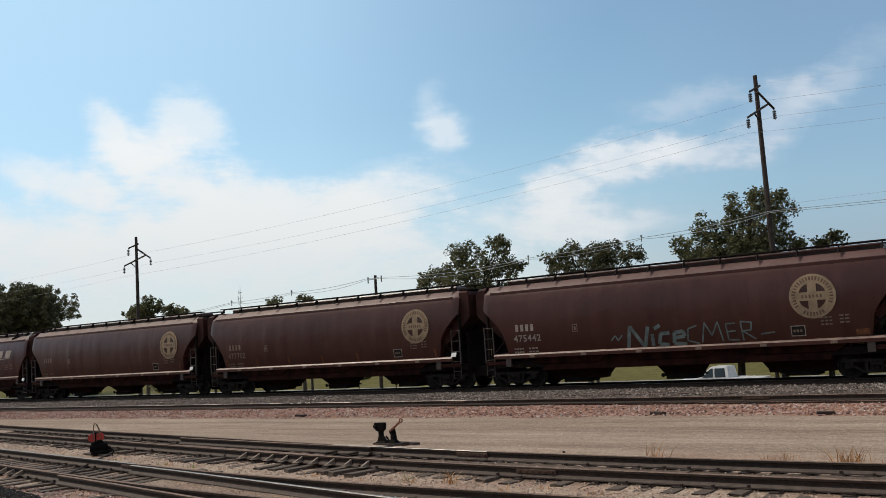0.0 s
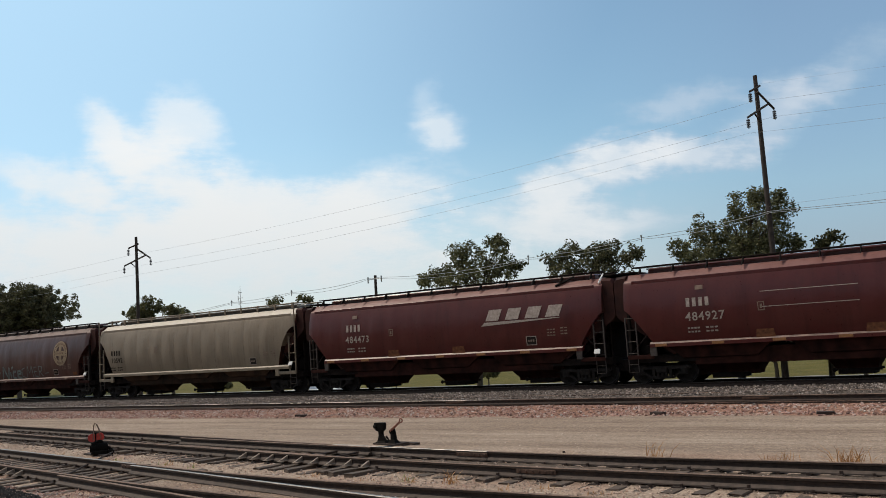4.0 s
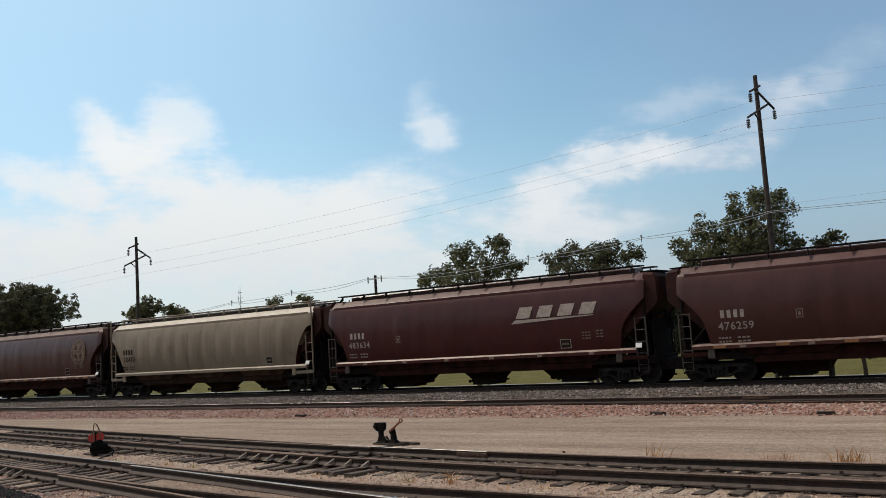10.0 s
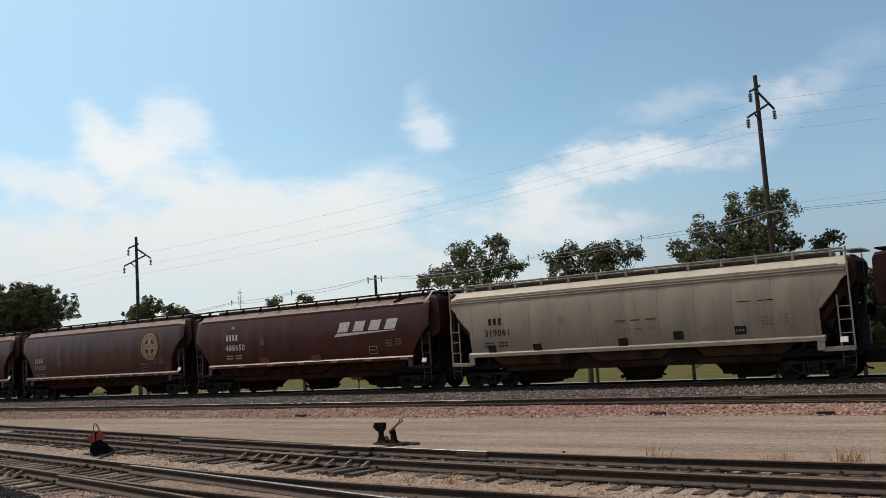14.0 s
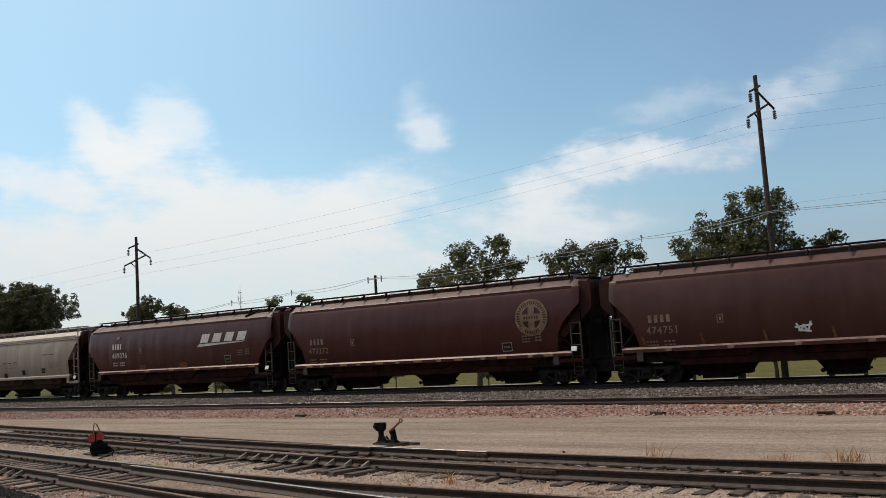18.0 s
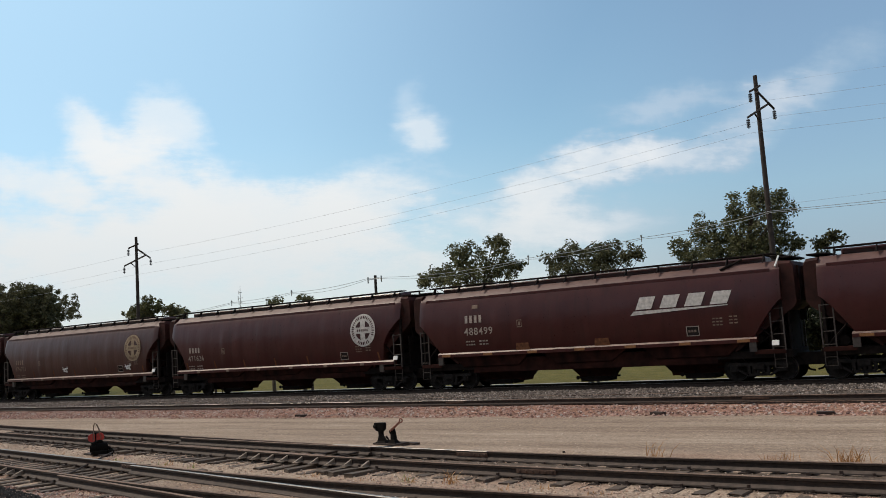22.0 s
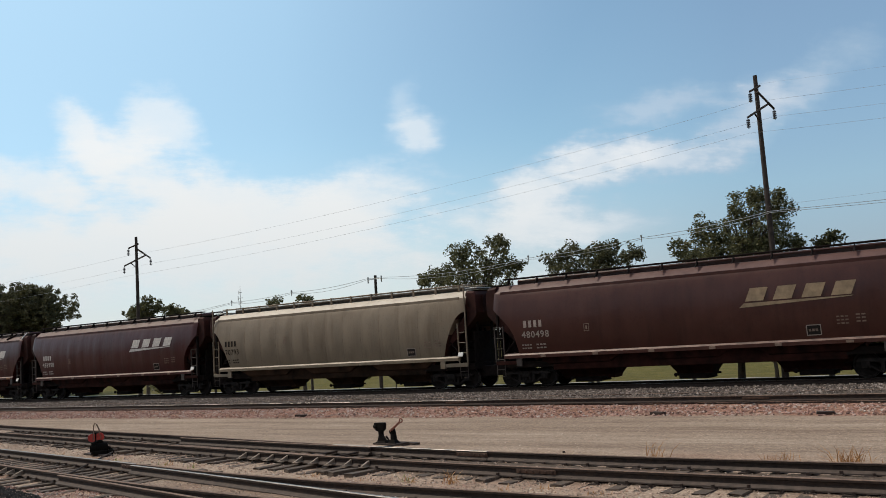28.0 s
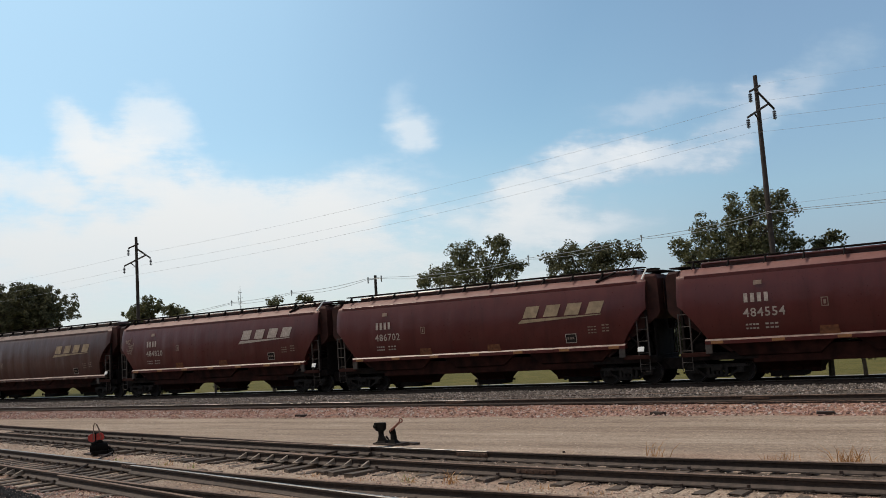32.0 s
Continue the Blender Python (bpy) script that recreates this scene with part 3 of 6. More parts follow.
def tree(label, x, y, lobes, seed, density, mat, leaf=0.15):
    """A tapered trunk, forking limbs and a crown of small leaves in uneven clumps. lobes: sideways offset, height, half width, half height."""
    rnd = random.Random(seed)
    lobes = [(a, z + DROP, w, h) for a, z, w, h in lobes]
    root = empty("tree", Matrix.Translation((x, y, ground_z(x, y) - 0.1)))
    tagged(root, label, "tree")
    bm = fresh()
    height = max(l[1] + l[3] for l in lobes)
    r0 = height * 0.021
    cx = lobes[0][0]
    pts = [Vector((cx * (k / 6) ** 2 * 0.8 + rnd.uniform(-.08, .08), rnd.uniform(-.08, .08), height * 0.86 * k / 6)) for k in range(7)]
    pipe_taper(bm, pts, r0)
    tips, clumps = [], []
    for dx, zc, rx, rz in lobes:
        first = len(tips)
        n = max(6, int(density * rx * (rx * 0.6 + rz)))
        for _ in range(n):
            d = Vector((rnd.gauss(0, 1), rnd.gauss(0, 1), rnd.gauss(0, 1))).normalized() * rnd.uniform(0.45, 1.08)
            tips.append((Vector((dx + d.x * rx, d.y * rx, zc + d.z * rz)), rnd.uniform(0.26, 0.62)))
        clumps.append((dx, zc, rx, tips[first:]))
    for c, _ in tips[::4]:
        z0 = max(height * 0.2, c.z * rnd.uniform(0.45, 0.8))
        k = z0 / (height * 0.86)
        s = Vector((cx * k * k * 0.8, 0, z0))
        mid = s.lerp(c, 0.5) + Vector((0, 0, -0.05 * (c - s).length))
        rod(bm, s, mid, r0 * 0.26, 5, r0 * 0.16)
        rod(bm, mid, c, r0 * 0.16, 5, r0 * 0.05)
    part("trunk", bm, BARK, root)
    for dx, zc, rx, some in clumps:
        # each clump turns about the foot of its limb
        foot = Vector((cx * 0.3, 0, zc * 0.55))
        verts, faces = [], []
        for c, r in some:
            for _ in range(int(52 * (r / 0.45) ** 1.3)):
                d = Vector((rnd.gauss(0, 1), rnd.gauss(0, 1), rnd.gauss(0, 0.8))).normalized() * r * rnd.random() ** 0.5
                p = c + d - foot
                s = leaf * rnd.uniform(0.6, 1.35)
                u = Vector((rnd.gauss(0, 1), rnd.gauss(0, 1), rnd.gauss(0, 0.7))).normalized()
                w = u.orthogonal().normalized()
                w.rotate(Matrix.Rotation(rnd.uniform(0, 6.28), 3, u))
                i = len(verts)
                verts += [p - u * s, p + w * s * 0.5, p + u * s, p - w * s * 0.5]
                faces.append((i, i + 1, i + 2, i + 3))
        me = bpy.data.meshes.new("crown")
        me.from_pydata([tuple(v) for v in verts], [], faces)
        me.materials.append(mat)
        ob = part("crown", me, None, root, m=Matrix.Translation(foot))
        SWAYING.append((ob, foot, rnd.uniform(0, 6.28), 1.2 if rx < 1.5 else 0.7))
    return root


def pipe_taper(bm, pts, r):
    n = len(pts)
    for i, (a, b) in enumerate(zip(pts, pts[1:])):
        rod(bm, a, b, r * (1 - 0.85 * i / n), 8, r * (1 - 0.85 * (i + 1) / n))


# ---- poles and wires ----
def insulator_string(bm, top, n=4):
    for i in range(n):
        disc(bm, (top[0], top[1], top[2] - 0.16 - 0.15 * i), 0.13, 0.08, 10, "Z")
    rod(bm, top, (top[0], top[1], top[2] - 0.15 - 0.15 * n), 0.03, 5)


def power_pole(x, y, h, turn):
    """Tall wooden pole with staggered arms and hanging insulators."""
    h += DROP
    root = empty("utility_pole", pose(x, y, ground_z(x, y) - 0.05, 0, 0, turn))
    tagged(root, "tall weathered wooden power pole with slanted arms and hanging insulators", "utility pole", "power poles along the line")
    bm = fresh()
    z0 = -0.1
    rod(bm, (0, 0, z0), (0, 0, h), 0.23, 12, 0.14)
    part("pole", bm, POLEWOOD, root)
    hooks = []
    for u0, z_in, u1, z_out, brace in ((0.2, h - 0.75, -0.85, h - 1.25, False), (-0.1, h - 1.2, 1.4, h - 2.3, False), (0.85, h - 2.0, -1.3, h - 3.1, True)):
        bm = fresh()
        rod(bm, (u0, -0.16, z_in), (u1, -0.16, z_out), 0.085, 6)
        part("crossarm", bm, POLEWOOD, root)
        if brace:
            bm = fresh()
            rod(bm, (-0.6, -0.16, h - 2.78), (0.08, -0.12, h - 3.5), 0.05, 6)
            part("brace", bm, POLEWOOD, root)
        bm = fresh()
        insulator_string(bm, (u1, -0.16, z_out - 0.05))
        part("insulator", bm, PORCELAIN, root)
        hooks.append((u1, -0.16, z_out - 0.75))
    m = root.matrix_basis
    return root, [m @ Vector(q) for q in hooks] + [m @ Vector((0.12, 0, h - 0.6))]


def wire(a, b, sag, r, label, n=24, mat=None):
    bm = fresh()
    pts = []
    for i in range(n + 1):
        k = i / n
        p = Vector(a).lerp(Vector(b), k)
        p.z -= sag * 4 * k * (1 - k)
        pts.append(p)
    pipe(bm, pts, r, 4)
    ob = part("power_line", bm, mat or CABLE)
    return tagged(ob, label, "cable", "wires strung between the poles")


POLE_TURN = 64.0
_, hooks_r = power_pole(-16.1, 62.5, 20.5, POLE_TURN)
_, hooks_l = power_pole(-79.7, 58.0, 16.5, POLE_TURN)
span = Vector((63.6, 4.5, 0.2))
for i, (a, b) in enumerate(zip(hooks_r, hooks_l)):
    r = 0.008 if i < 3 else 0.0035
    drop = Vector((0, 0, (0, 0.2, -0.35, 0)[i]))
    a, b = a + drop, b + drop
    for p, q, sag in ((b, a, 0.75), (a, a + span, 1.1), (b, b - span, 1.0)) if i < 3 else ((a, a + span, 1.1),):
        wire(p, q, sag, r, "thin grey conductor between tall wooden power poles")

tree("tall leafy deciduous tree beside a wooden power pole", -20.1, 66, [(2.4, 10.6, 2.1, 2.1), (0.7, 11.9, 0.7, 1.1), (4.1, 11.6, 0.7, 1.3), (-1.8, 10.5, 1.0, 1.4),
     (-0.5, 10.1, 1.0, 1.1), (-3.4, 9.4, 1.2, 0.8), (1.6, 8.4, 2.8, 1.6), (4.4, 9.0, 0.7, 0.8), (-1.7, 8.3, 2.2, 1.1), (2.5, 12.3, 0.9, 0.8), (5.0, 8.9, 0.4, 0.3), (1.0, 5.2, 3.6, 2.4), (-2.6, 5.4, 2.6, 2.0), (3.6, 4.4, 3.0, 2.0), (0.5, 2.6, 4.4, 1.8)], 11, 12.0, LEAF, 0.12)
# darker leaves here put the shade low down into their colour
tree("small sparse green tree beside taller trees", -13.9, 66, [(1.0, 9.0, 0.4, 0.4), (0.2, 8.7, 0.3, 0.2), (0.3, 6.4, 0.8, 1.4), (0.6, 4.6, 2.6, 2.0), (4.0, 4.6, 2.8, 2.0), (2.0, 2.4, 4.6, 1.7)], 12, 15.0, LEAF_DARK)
tree("broad dark green tree with a low rounded crown", -32.2, 66, [(1.4, 9.7, 2.0, 1.0), (-2.3, 9.5, 1.3, 0.8), (4.2, 9.4, 1.0, 0.8), (0.5, 8.0, 3.3, 1.6), (2.4, 10.1, 0.9, 0.6), (-0.4, 10.3, 0.8, 0.5),
     (-1.4, 10.0, 0.7, 0.4), (5.1, 9.4, 0.35, 0.3), (0.5, 5.2, 3.6, 2.2)], 13, 10.0, LEAF_DARK, 0.125)
tree("light green leafy tree with an open crown", -42.9, 66, [(2.1, 10.9, 1.7, 1.5), (-0.6, 10.7, 1.7, 1.3), (-4.3, 9.2, 1.8, 0.6), (3.7, 9.5, 1.1, 0.9), (0.8, 8.8, 3.5, 1.6), (2.8, 11.9, 0.8, 0.5),
     (-1.4, 11.6, 0.7, 0.6), (5.0, 9.6, 0.5, 0.3), (-2.8, 9.6, 1.5, 0.9), (-5.6, 9.0, 0.6, 0.3), (0.4, 5.4, 3.8, 2.2)], 14, 7.5, LEAF, 0.125)
tree("large dark rounded tree far down the line", -124.0, 70, [(0.3, 11.8, 7.6, 3.6), (-6.4, 12.0, 4.8, 3.1), (4.0, 10.4, 3.0, 2.6), (-1.3, 7.5, 6.7, 2.4), (2.5, 13.6, 3.2, 1.9), (6.8, 10.6, 2.2, 2.4)], 15, 9.5, LEAF_DARK, 0.17)
tree("small leafy tree behind a power pole", -89.2, 66, [(0.4, 9.4, 1.8, 1.3), (-2.2, 9.1, 1.6, 0.7), (-0.5, 7.3, 2.1, 1.7)], 16, 9.0, LEAF, 0.18)
tree("small sparse tree far down the line", -84.7, 66, [(0.4, 8.8, 1.2, 0.8), (2.7, 8.5, 0.8, 0.3), (1.0, 6.9, 1.6, 1.3)], 17, 9.0, LEAF, 0.18)
tree("distant treetop showing above the train", -68.3, 66, [(0.5, 8.6, 0.9, 0.4), (0.4, 7.1, 1.1, 1.1)], 18, 10.0, LEAF)
tree("distant treetop showing above the train", -64.0, 66, [(0.5, 8.7, 0.9, 0.4), (0.4, 7.1, 0.9, 1.1)], 19, 10.0, LEAF)

# trees added to darken the gaps, shade put into their leaf colour
for k, (x, w) in enumerate(((-22.0, 2.6), (-16.4, 2.5), (-11.0, 2.7), (-5.6, 2.4))):
    tree("added low dense tree, its leaves darkened to stand for shade", x, 61.5, [(0.0, 4.2, w, 1.7), (0.9, 3.0, w, 1.4), (-1.0, 2.8, w * 0.9, 1.3), (0.2, 5.3, w * 0.6, 1.0)], 60 + k, 11.0, LEAF_SHADE, 0.15)


def bush(x, y, w, h, seed, stem=0.0):
    stem += 0.75
    lobes = [(0, stem + h * 0.5, w, h * 0.5), (w * 0.7, stem + h * 0.4, w * 0.6, h * 0.35)]
    rnd = random.Random(seed)
    root = empty("bush", Matrix.Translation((x, y, ground_z(x, y) - 0.05)))
    tagged(root, "low green bush on the grass beyond the tracks", "bush", "bushes beyond the tracks")
    bm = fresh()
    rod(bm, (0, 0, 0), (0, 0, stem * 0.9), 0.07, 6, 0.05)
    for _ in range(6):
        rod(bm, (0, 0, stem * 0.8), (rnd.uniform(-w, w) * 0.7, rnd.uniform(-w, w) * 0.7, stem + h * 0.6), 0.03, 5, 0.01)
    part("stem", bm, BARK, root)
    verts, faces = [], []
    for dx, zc, rx, rz in lobes:
        for _ in range(420):
            d = Vector((rnd.gauss(0, 1), rnd.gauss(0, 1), rnd.gauss(0, 1))).normalized() * rnd.random() ** 0.4
            p = Vector((dx + d.x * rx, d.y * rx, zc + d.z * rz))
            u = Vector((rnd.gauss(0, 1), rnd.gauss(0, 1), rnd.gauss(0, 1))).normalized() * 0.16
            v = u.orthogonal().normalized() * 0.08
            i = len(verts)
            verts += [p - u, p + v, p + u, p - v]
            faces.append((i, i + 1, i + 2, i + 3))
    me = bpy.data.meshes.new("foliage")
    me.from_pydata([tuple(v) for v in verts], [], faces)
    me.materials.append(LEAF)
    part("foliage", me, None, root)


for k, (x, y, w, h, st) in enumerate(((-81.5, 62, 1.3, 1.5, 0), (-58.5, 68, 1.2, 1.5, 0.3), (-53.0, 67, 1.1, 1.6, 0.5), (-74.0, 64, 1.0, 1.2, 0), (-44.5, 70, 0.9, 1.1, 0), (-7.5, 68, 0.8, 0.9, 0))):
    bush(x, y, w, h, 40 + k, st)


# ---- lower line: short pole, twin cable with spacers, posts, mast ----
def short_pole():
    x, y = -49.1, 60.0
    root = empty("utility_pole", pose(x, y, ground_z(x, y) - 0.05))
    tagged(root, "short dark wooden pole carrying two low cables", "utility pole")
    bm = fresh()
    rod(bm, (0, 0, 0), (0, 0, 9.6 + DROP), 0.17, 10, 0.12)
    part("pole", bm, POLEWOOD, root)
    for sx in (-1, 1):
        bm = fresh()
        rod(bm, (0, -0.1, 9.3 + DROP), (sx * 0.75, -0.1, 9.25 + DROP), 0.03, 5)
        rod(bm, (sx * 0.75, -0.1, 8.95 + DROP), (sx * 0.75, -0.1, 9.5 + DROP), 0.06, 6)
        part("bracket", bm, GALV, root)


short_pole()
# the twin cable hangs from pole and spacers, point by point
LOW = [Vector(p) for p in ((-15.99, 62.3, 9.53), (-24.99, 61.4, 8.72), (-34.09, 60.6, 8.15), (-48.52, 59.9, 7.97), (-50.06, 59.9, 7.96), (-59.29, 60.0, 7.53), (-67.78, 60.2, 7.22), (-125.0, 62.0, 4.1))]
for p, q, sag in zip([Vector((46, 64, 9.9))] + LOW, LOW, (0.6, 0.15, 0.12, 0.36, 0.0, 0.18, 0.1, 0.4)):
    for k in (0, 1):
        off = Vector((0, 0, -0.10 * k))
        wire(p + off, q + off, sag + 0.17 * k if sag else 0.02, 0.022 - 0.003 * k, "pale twin cable hung low between the poles", 16)
wire(LOW[0] + Vector((0, 0, 0.35)), Vector((46, 64, 10.3)), 0.2, 0.007, "thin pale messenger wire above the twin cable")


def spacer(x, y, z):
    bm = fresh()
    rod(bm, (0, 0, -0.32), (0, 0, 0.22), 0.035, 6)
    disc(bm, (0, 0, 0.12), 0.08, 0.14, 8, "Z")
    ob = part("cable_spacer", bm, GALV, None, m=pose(x, y, z))
    tagged(ob, "small pale insulated spacer on the twin cable", "cable spacer", "cable spacers")


for p in (LOW[1], LOW[2], LOW[5], LOW[6]):
    spacer(p.x, p.y, p.z)


def post(x, y, h, label, sign=False):
    h += DROP
    root = empty("post", pose(x, y, ground_z(x, y) - 0.05))
    tagged(root, label, "post")
    bm = fresh()
    rod(bm, (0, 0, 0), (0, 0, h), 0.13, 8, 0.11)
    part("shaft", bm, POLEWOOD, root)
    if sign:
        bm = fresh()
        box(bm, -0.45, 0.0, -0.16, -0.13, h - 1.4, h - 0.65)
        part("board", bm, GALV, root)


post(-57.2, 60.0, 2.6, "dark wooden post with a small board beyond the tracks", True)
post(-70.4, 60.0, 2.2, "dark wooden post on the grass beyond the tracks")
post(-28.7, 60.0, 2.2, "dark wooden post on the grass beyond the tracks")


def mast():
    x, y = -99.4, 90.0
    root = empty("antenna_mast", pose(x, y, ground_z(x, y) - 0.05))
    tagged(root, "slim grey steel antenna mast beyond the trees", "antenna mast")
    bm = fresh()
    rod(bm, (0, 0, 0), (0, 0, 10.5 + DROP), 0.10, 6, 0.07)
    rod(bm, (0, 0, 10.5 + DROP), (0, 0, 13.4 + DROP), 0.045, 5, 0.02)
    part("shaft", bm, GALV, root)
    for z, w in ((12.4 + DROP, 0.30), (11.6 + DROP, 0.5), (10.9 + DROP, 0.35)):
        bm = fresh()
        rod(bm, (-w, 0, z), (w, 0, z), 0.04, 5)
        rod(bm, (-w, 0, z - 0.3), (-w, 0, z + 0.3), 0.05, 5)
        part("antenna", bm, GALV, root)


mast()


# ---- switch stands, joints and scraps in the yard ----
def switch_stand_far():
    x, y = -14.3, 17.65
    root = empty("switch_stand", pose(x, y, ground_z(x, y), 0, 0, -8))
    tagged(root, "black iron switch stand with a rusty throw lever, beside the turnout", "switch stand")
    bm = fresh()
    box(bm, -0.50, 0.62, -0.11, 0.11, -0.06, 0.05, 0.01)
    box(bm, -0.45, 0.70, 0.2, 0.40, -0.06, 0.04, 0.01)
    part("base", bm, RAILSIDE, root)
    bm = fresh()
    loft(bm, [[(-0.42, -0.10, 0.05), (-0.04, -0.10, 0.05), (-0.04, 0.10, 0.05), (-0.42, 0.10, 0.05)],
              [(-0.37, -0.06, 0.09), (-0.10, -0.06, 0.09), (-0.10, 0.06, 0.09), (-0.37, 0.06, 0.09)],
              [(-0.325, -0.045, 0.22), (-0.215, -0.045, 0.22), (-0.215, 0.045, 0.22), (-0.325, 0.045, 0.22)],
              [(-0.34, -0.045, 0.38), (-0.22, -0.045, 0.38), (-0.22, 0.045, 0.38), (-0.34, 0.045, 0.38)]])
    rod(bm, (-0.22, -0.06, 0.26), (-0.02, -0.06, 0.07), 0.025, 5)
    part("column", bm, BLACKIRON, root)
    bm = fresh()
    loft(bm, [[(x, y, z) for x, z in ((-0.44, 0.38), (-0.40, 0.34), (-0.20, 0.34), (-0.14, 0.40), (-0.13, 0.50), (-0.16, 0.55), (-0.34, 0.545), (-0.46, 0.54), (-0.47, 0.45))] for y in (-0.06, 0.06)])
    rod(bm, (-0.44, -0.07, 0.45), (-0.36, -0.07, 0.45), 0.05, 8)
    part("head", fix(bm), BLACKIRON, root)
    bm = fresh()
    loft(bm, [[(0.04, -0.10, 0.05), (0.32, -0.10, 0.05), (0.32, 0.10, 0.05), (0.04, 0.10, 0.05)],
              [(0.11, -0.05, 0.14), (0.25, -0.05, 0.14), (0.25, 0.05, 0.14), (0.11, 0.05, 0.14)],
              [(0.12, -0.045, 0.34), (0.22, -0.045, 0.34), (0.22, 0.045, 0.34), (0.12, 0.045, 0.34)],
              [(0.13, -0.03, 0.42), (0.20, -0.03, 0.42), (0.20, 0.03, 0.42), (0.13, 0.03, 0.42)]])
    disc(bm, (0.17, -0.06, 0.34), 0.065, 0.05, 10)
    rod(bm, (0.08, -0.06, 0.10), (-0.03, -0.06, 0.22), 0.024, 5)
    part("housing", bm, BLACKIRON, root)
    bm = fresh()
    rod(bm, (0.16, -0.08, 0.36), (0.50, -0.08, 0.58), 0.028, 6)
    pipe(bm, [(0.50 + 0.06 * math.cos(a) * 0.8 + 0.05, -0.08, 0.62 + 0.05 * math.sin(a)) for a in np.linspace(0, 2 * math.pi, 11)], 0.018, 5)
    part("lever", bm, plain("rusty_red_lever", (0.22, 0.08, 0.05), 0.7, 0.0, 0.4, 12), root, "rusty red lever with a loop handle")


def switch_stand_near():
    x, y = -21.95, 14.6
    root = empty("switch_stand", pose(x, y, ground_z(x, y), 0, 0, 56))
    tagged(root, "low black switch stand with two red targets", "switch stand")
    bm = fresh()
    box(bm, -0.75, 0.6, -0.12, 0.12, -0.06, 0.05, 0.01)
    part("base", bm, RAILSIDE, root, m=pose(0, 0, 0, 0, 0, -66))
    bm = fresh()
    rod(bm, (-0.20, 0, 0.20), (0.20, 0, 0.20), 0.165, 16)
    rod(bm, (-0.23, 0, 0.20), (0.23, 0, 0.20), 0.10, 12)
    box(bm, -0.06, 0.10, -0.08, 0.08, 0.30, 0.42, 0.03)
    box(bm, -0.20, 0.20, -0.2, 0.2, 0.02, 0.15, 0.03)
    for k in (-0.1, 0.0, 0.1):
        disc(bm, (k, 0, 0.20), 0.178, 0.025, 16, "X")
    part("housing", bm, BLACKIRON, root)
    bm = fresh()
    box(bm, 0.20, 0.38, -0.12, 0.12, 0.02, 0.14, 0.03)
    rod(bm, (0.20, 0, 0.22), (0.34, 0, 0.12), 0.035, 6)
    part("crank_box", bm, BLACKIRON, root)
    bm = fresh()
    rod(bm, (-0.08, 0, 0.3), (-0.08, 0, 0.62), 0.02, 6)
    part("spindle", bm, BLACKIRON, root)
    for dx, tz, tilt in ((-0.17, 0.49, 14), (0.03, 0.50, -14)):
        bm = fresh()
        disc(bm, (0, 0, 0), 0.115, 0.015, 18)
        part("target", bm, REDPAINT, root, "red sheet-metal target", m=pose(dx, -0.02, tz, 0, 0, tilt))
    bm = fresh()
    pipe(bm, [(0.06, -0.02, 0.42), (0.0, -0.02, 0.74), (-0.05, -0.02, 0.85), (-0.10, -0.02, 0.87), (-0.125, -0.02, 0.80), (-0.14, -0.02, 0.42)], 0.017, 6)
    part("handle", bm, RAILRUST, root, "rusty bent handle")


switch_stand_far()
switch_stand_near()


def on_track(parent, name, mesh, line, x, off, z, turn=0.0):
    s = (line(x + 0.1) - line(x - 0.1)) / 0.2
    q = math.sqrt(1 + s * s)
    return part(name, mesh, None, parent, m=pose(x - s / q * off, line(x) + off / q, z, 0, 0, math.degrees(math.atan(s)) + turn))


def joint_bar_mesh():
    bm = fresh()
    for sy in (-1, 1):
        box(bm, -0.40, 0.40, sy * 0.030 - 0.014, sy * 0.030 + 0.014, -0.115, -0.040, 0.006)
        for i in range(6):
            disc(bm, (-0.33 + 0.132 * i, sy * 0.052, -0.078), 0.022, 0.03, 6)
    return mesh_of("joint_bar", fix(bm), plain("rusty_joint_bar", (0.085, 0.048, 0.034), 0.85, 0.0, 0.5, 10))


JOINT = joint_bar_mesh()
for tr, line, x, off in ((TRACK_C, line_c, -10.3, GAUGE / 2), (TRACK_C, line_c, -7.75, -GAUGE / 2), (TRACK_C, line_c, -17.3, GAUGE / 2), (TRACK_C, line_c, -14.9, GAUGE / 2),
                         (TRACK_D, line_d, -15.3, -GAUGE / 2), (TRACK_D, line_d, -17.5, GAUGE / 2), (TRACK_MAIN_B, lambda x: TRACK_B, -19.0, -GAUGE / 2), (TRACK_MAIN_B, lambda x: TRACK_B, -8.0, -GAUGE / 2)):
    on_track(tr, "joint_bar", JOINT, line, x, off, 0)


def brace_mesh():
    bm = fresh()
    loft(bm, [[(-0.02, -0.25, -0.15), (0.02, -0.25, -0.15), (0.02, -0.25, -0.125), (-0.02, -0.25, -0.125)],
              [(-0.02, -0.03, -0.14), (0.02, -0.03, -0.14), (0.02, -0.03, -0.035), (-0.02, -0.03, -0.035)]])
    box(bm, -0.07, 0.07, -0.27, -0.04, -0.152, -0.138)
    return mesh_of("rail_brace", fix(bm), plain("worn_steel_brace", (0.24, 0.19, 0.15), 0.7, 0.0, 0.4, 10))


BRACE = brace_mesh()
for i in range(9):
    on_track(TRACK_C, "rail_brace", BRACE, line_c, -15.9 + 0.52 * i, -GAUGE / 2, 0)
for i in range(5):
    on_track(TRACK_D, "rail_brace", BRACE, line_d, -21.6 + 0.5 * i, -GAUGE / 2, 0)
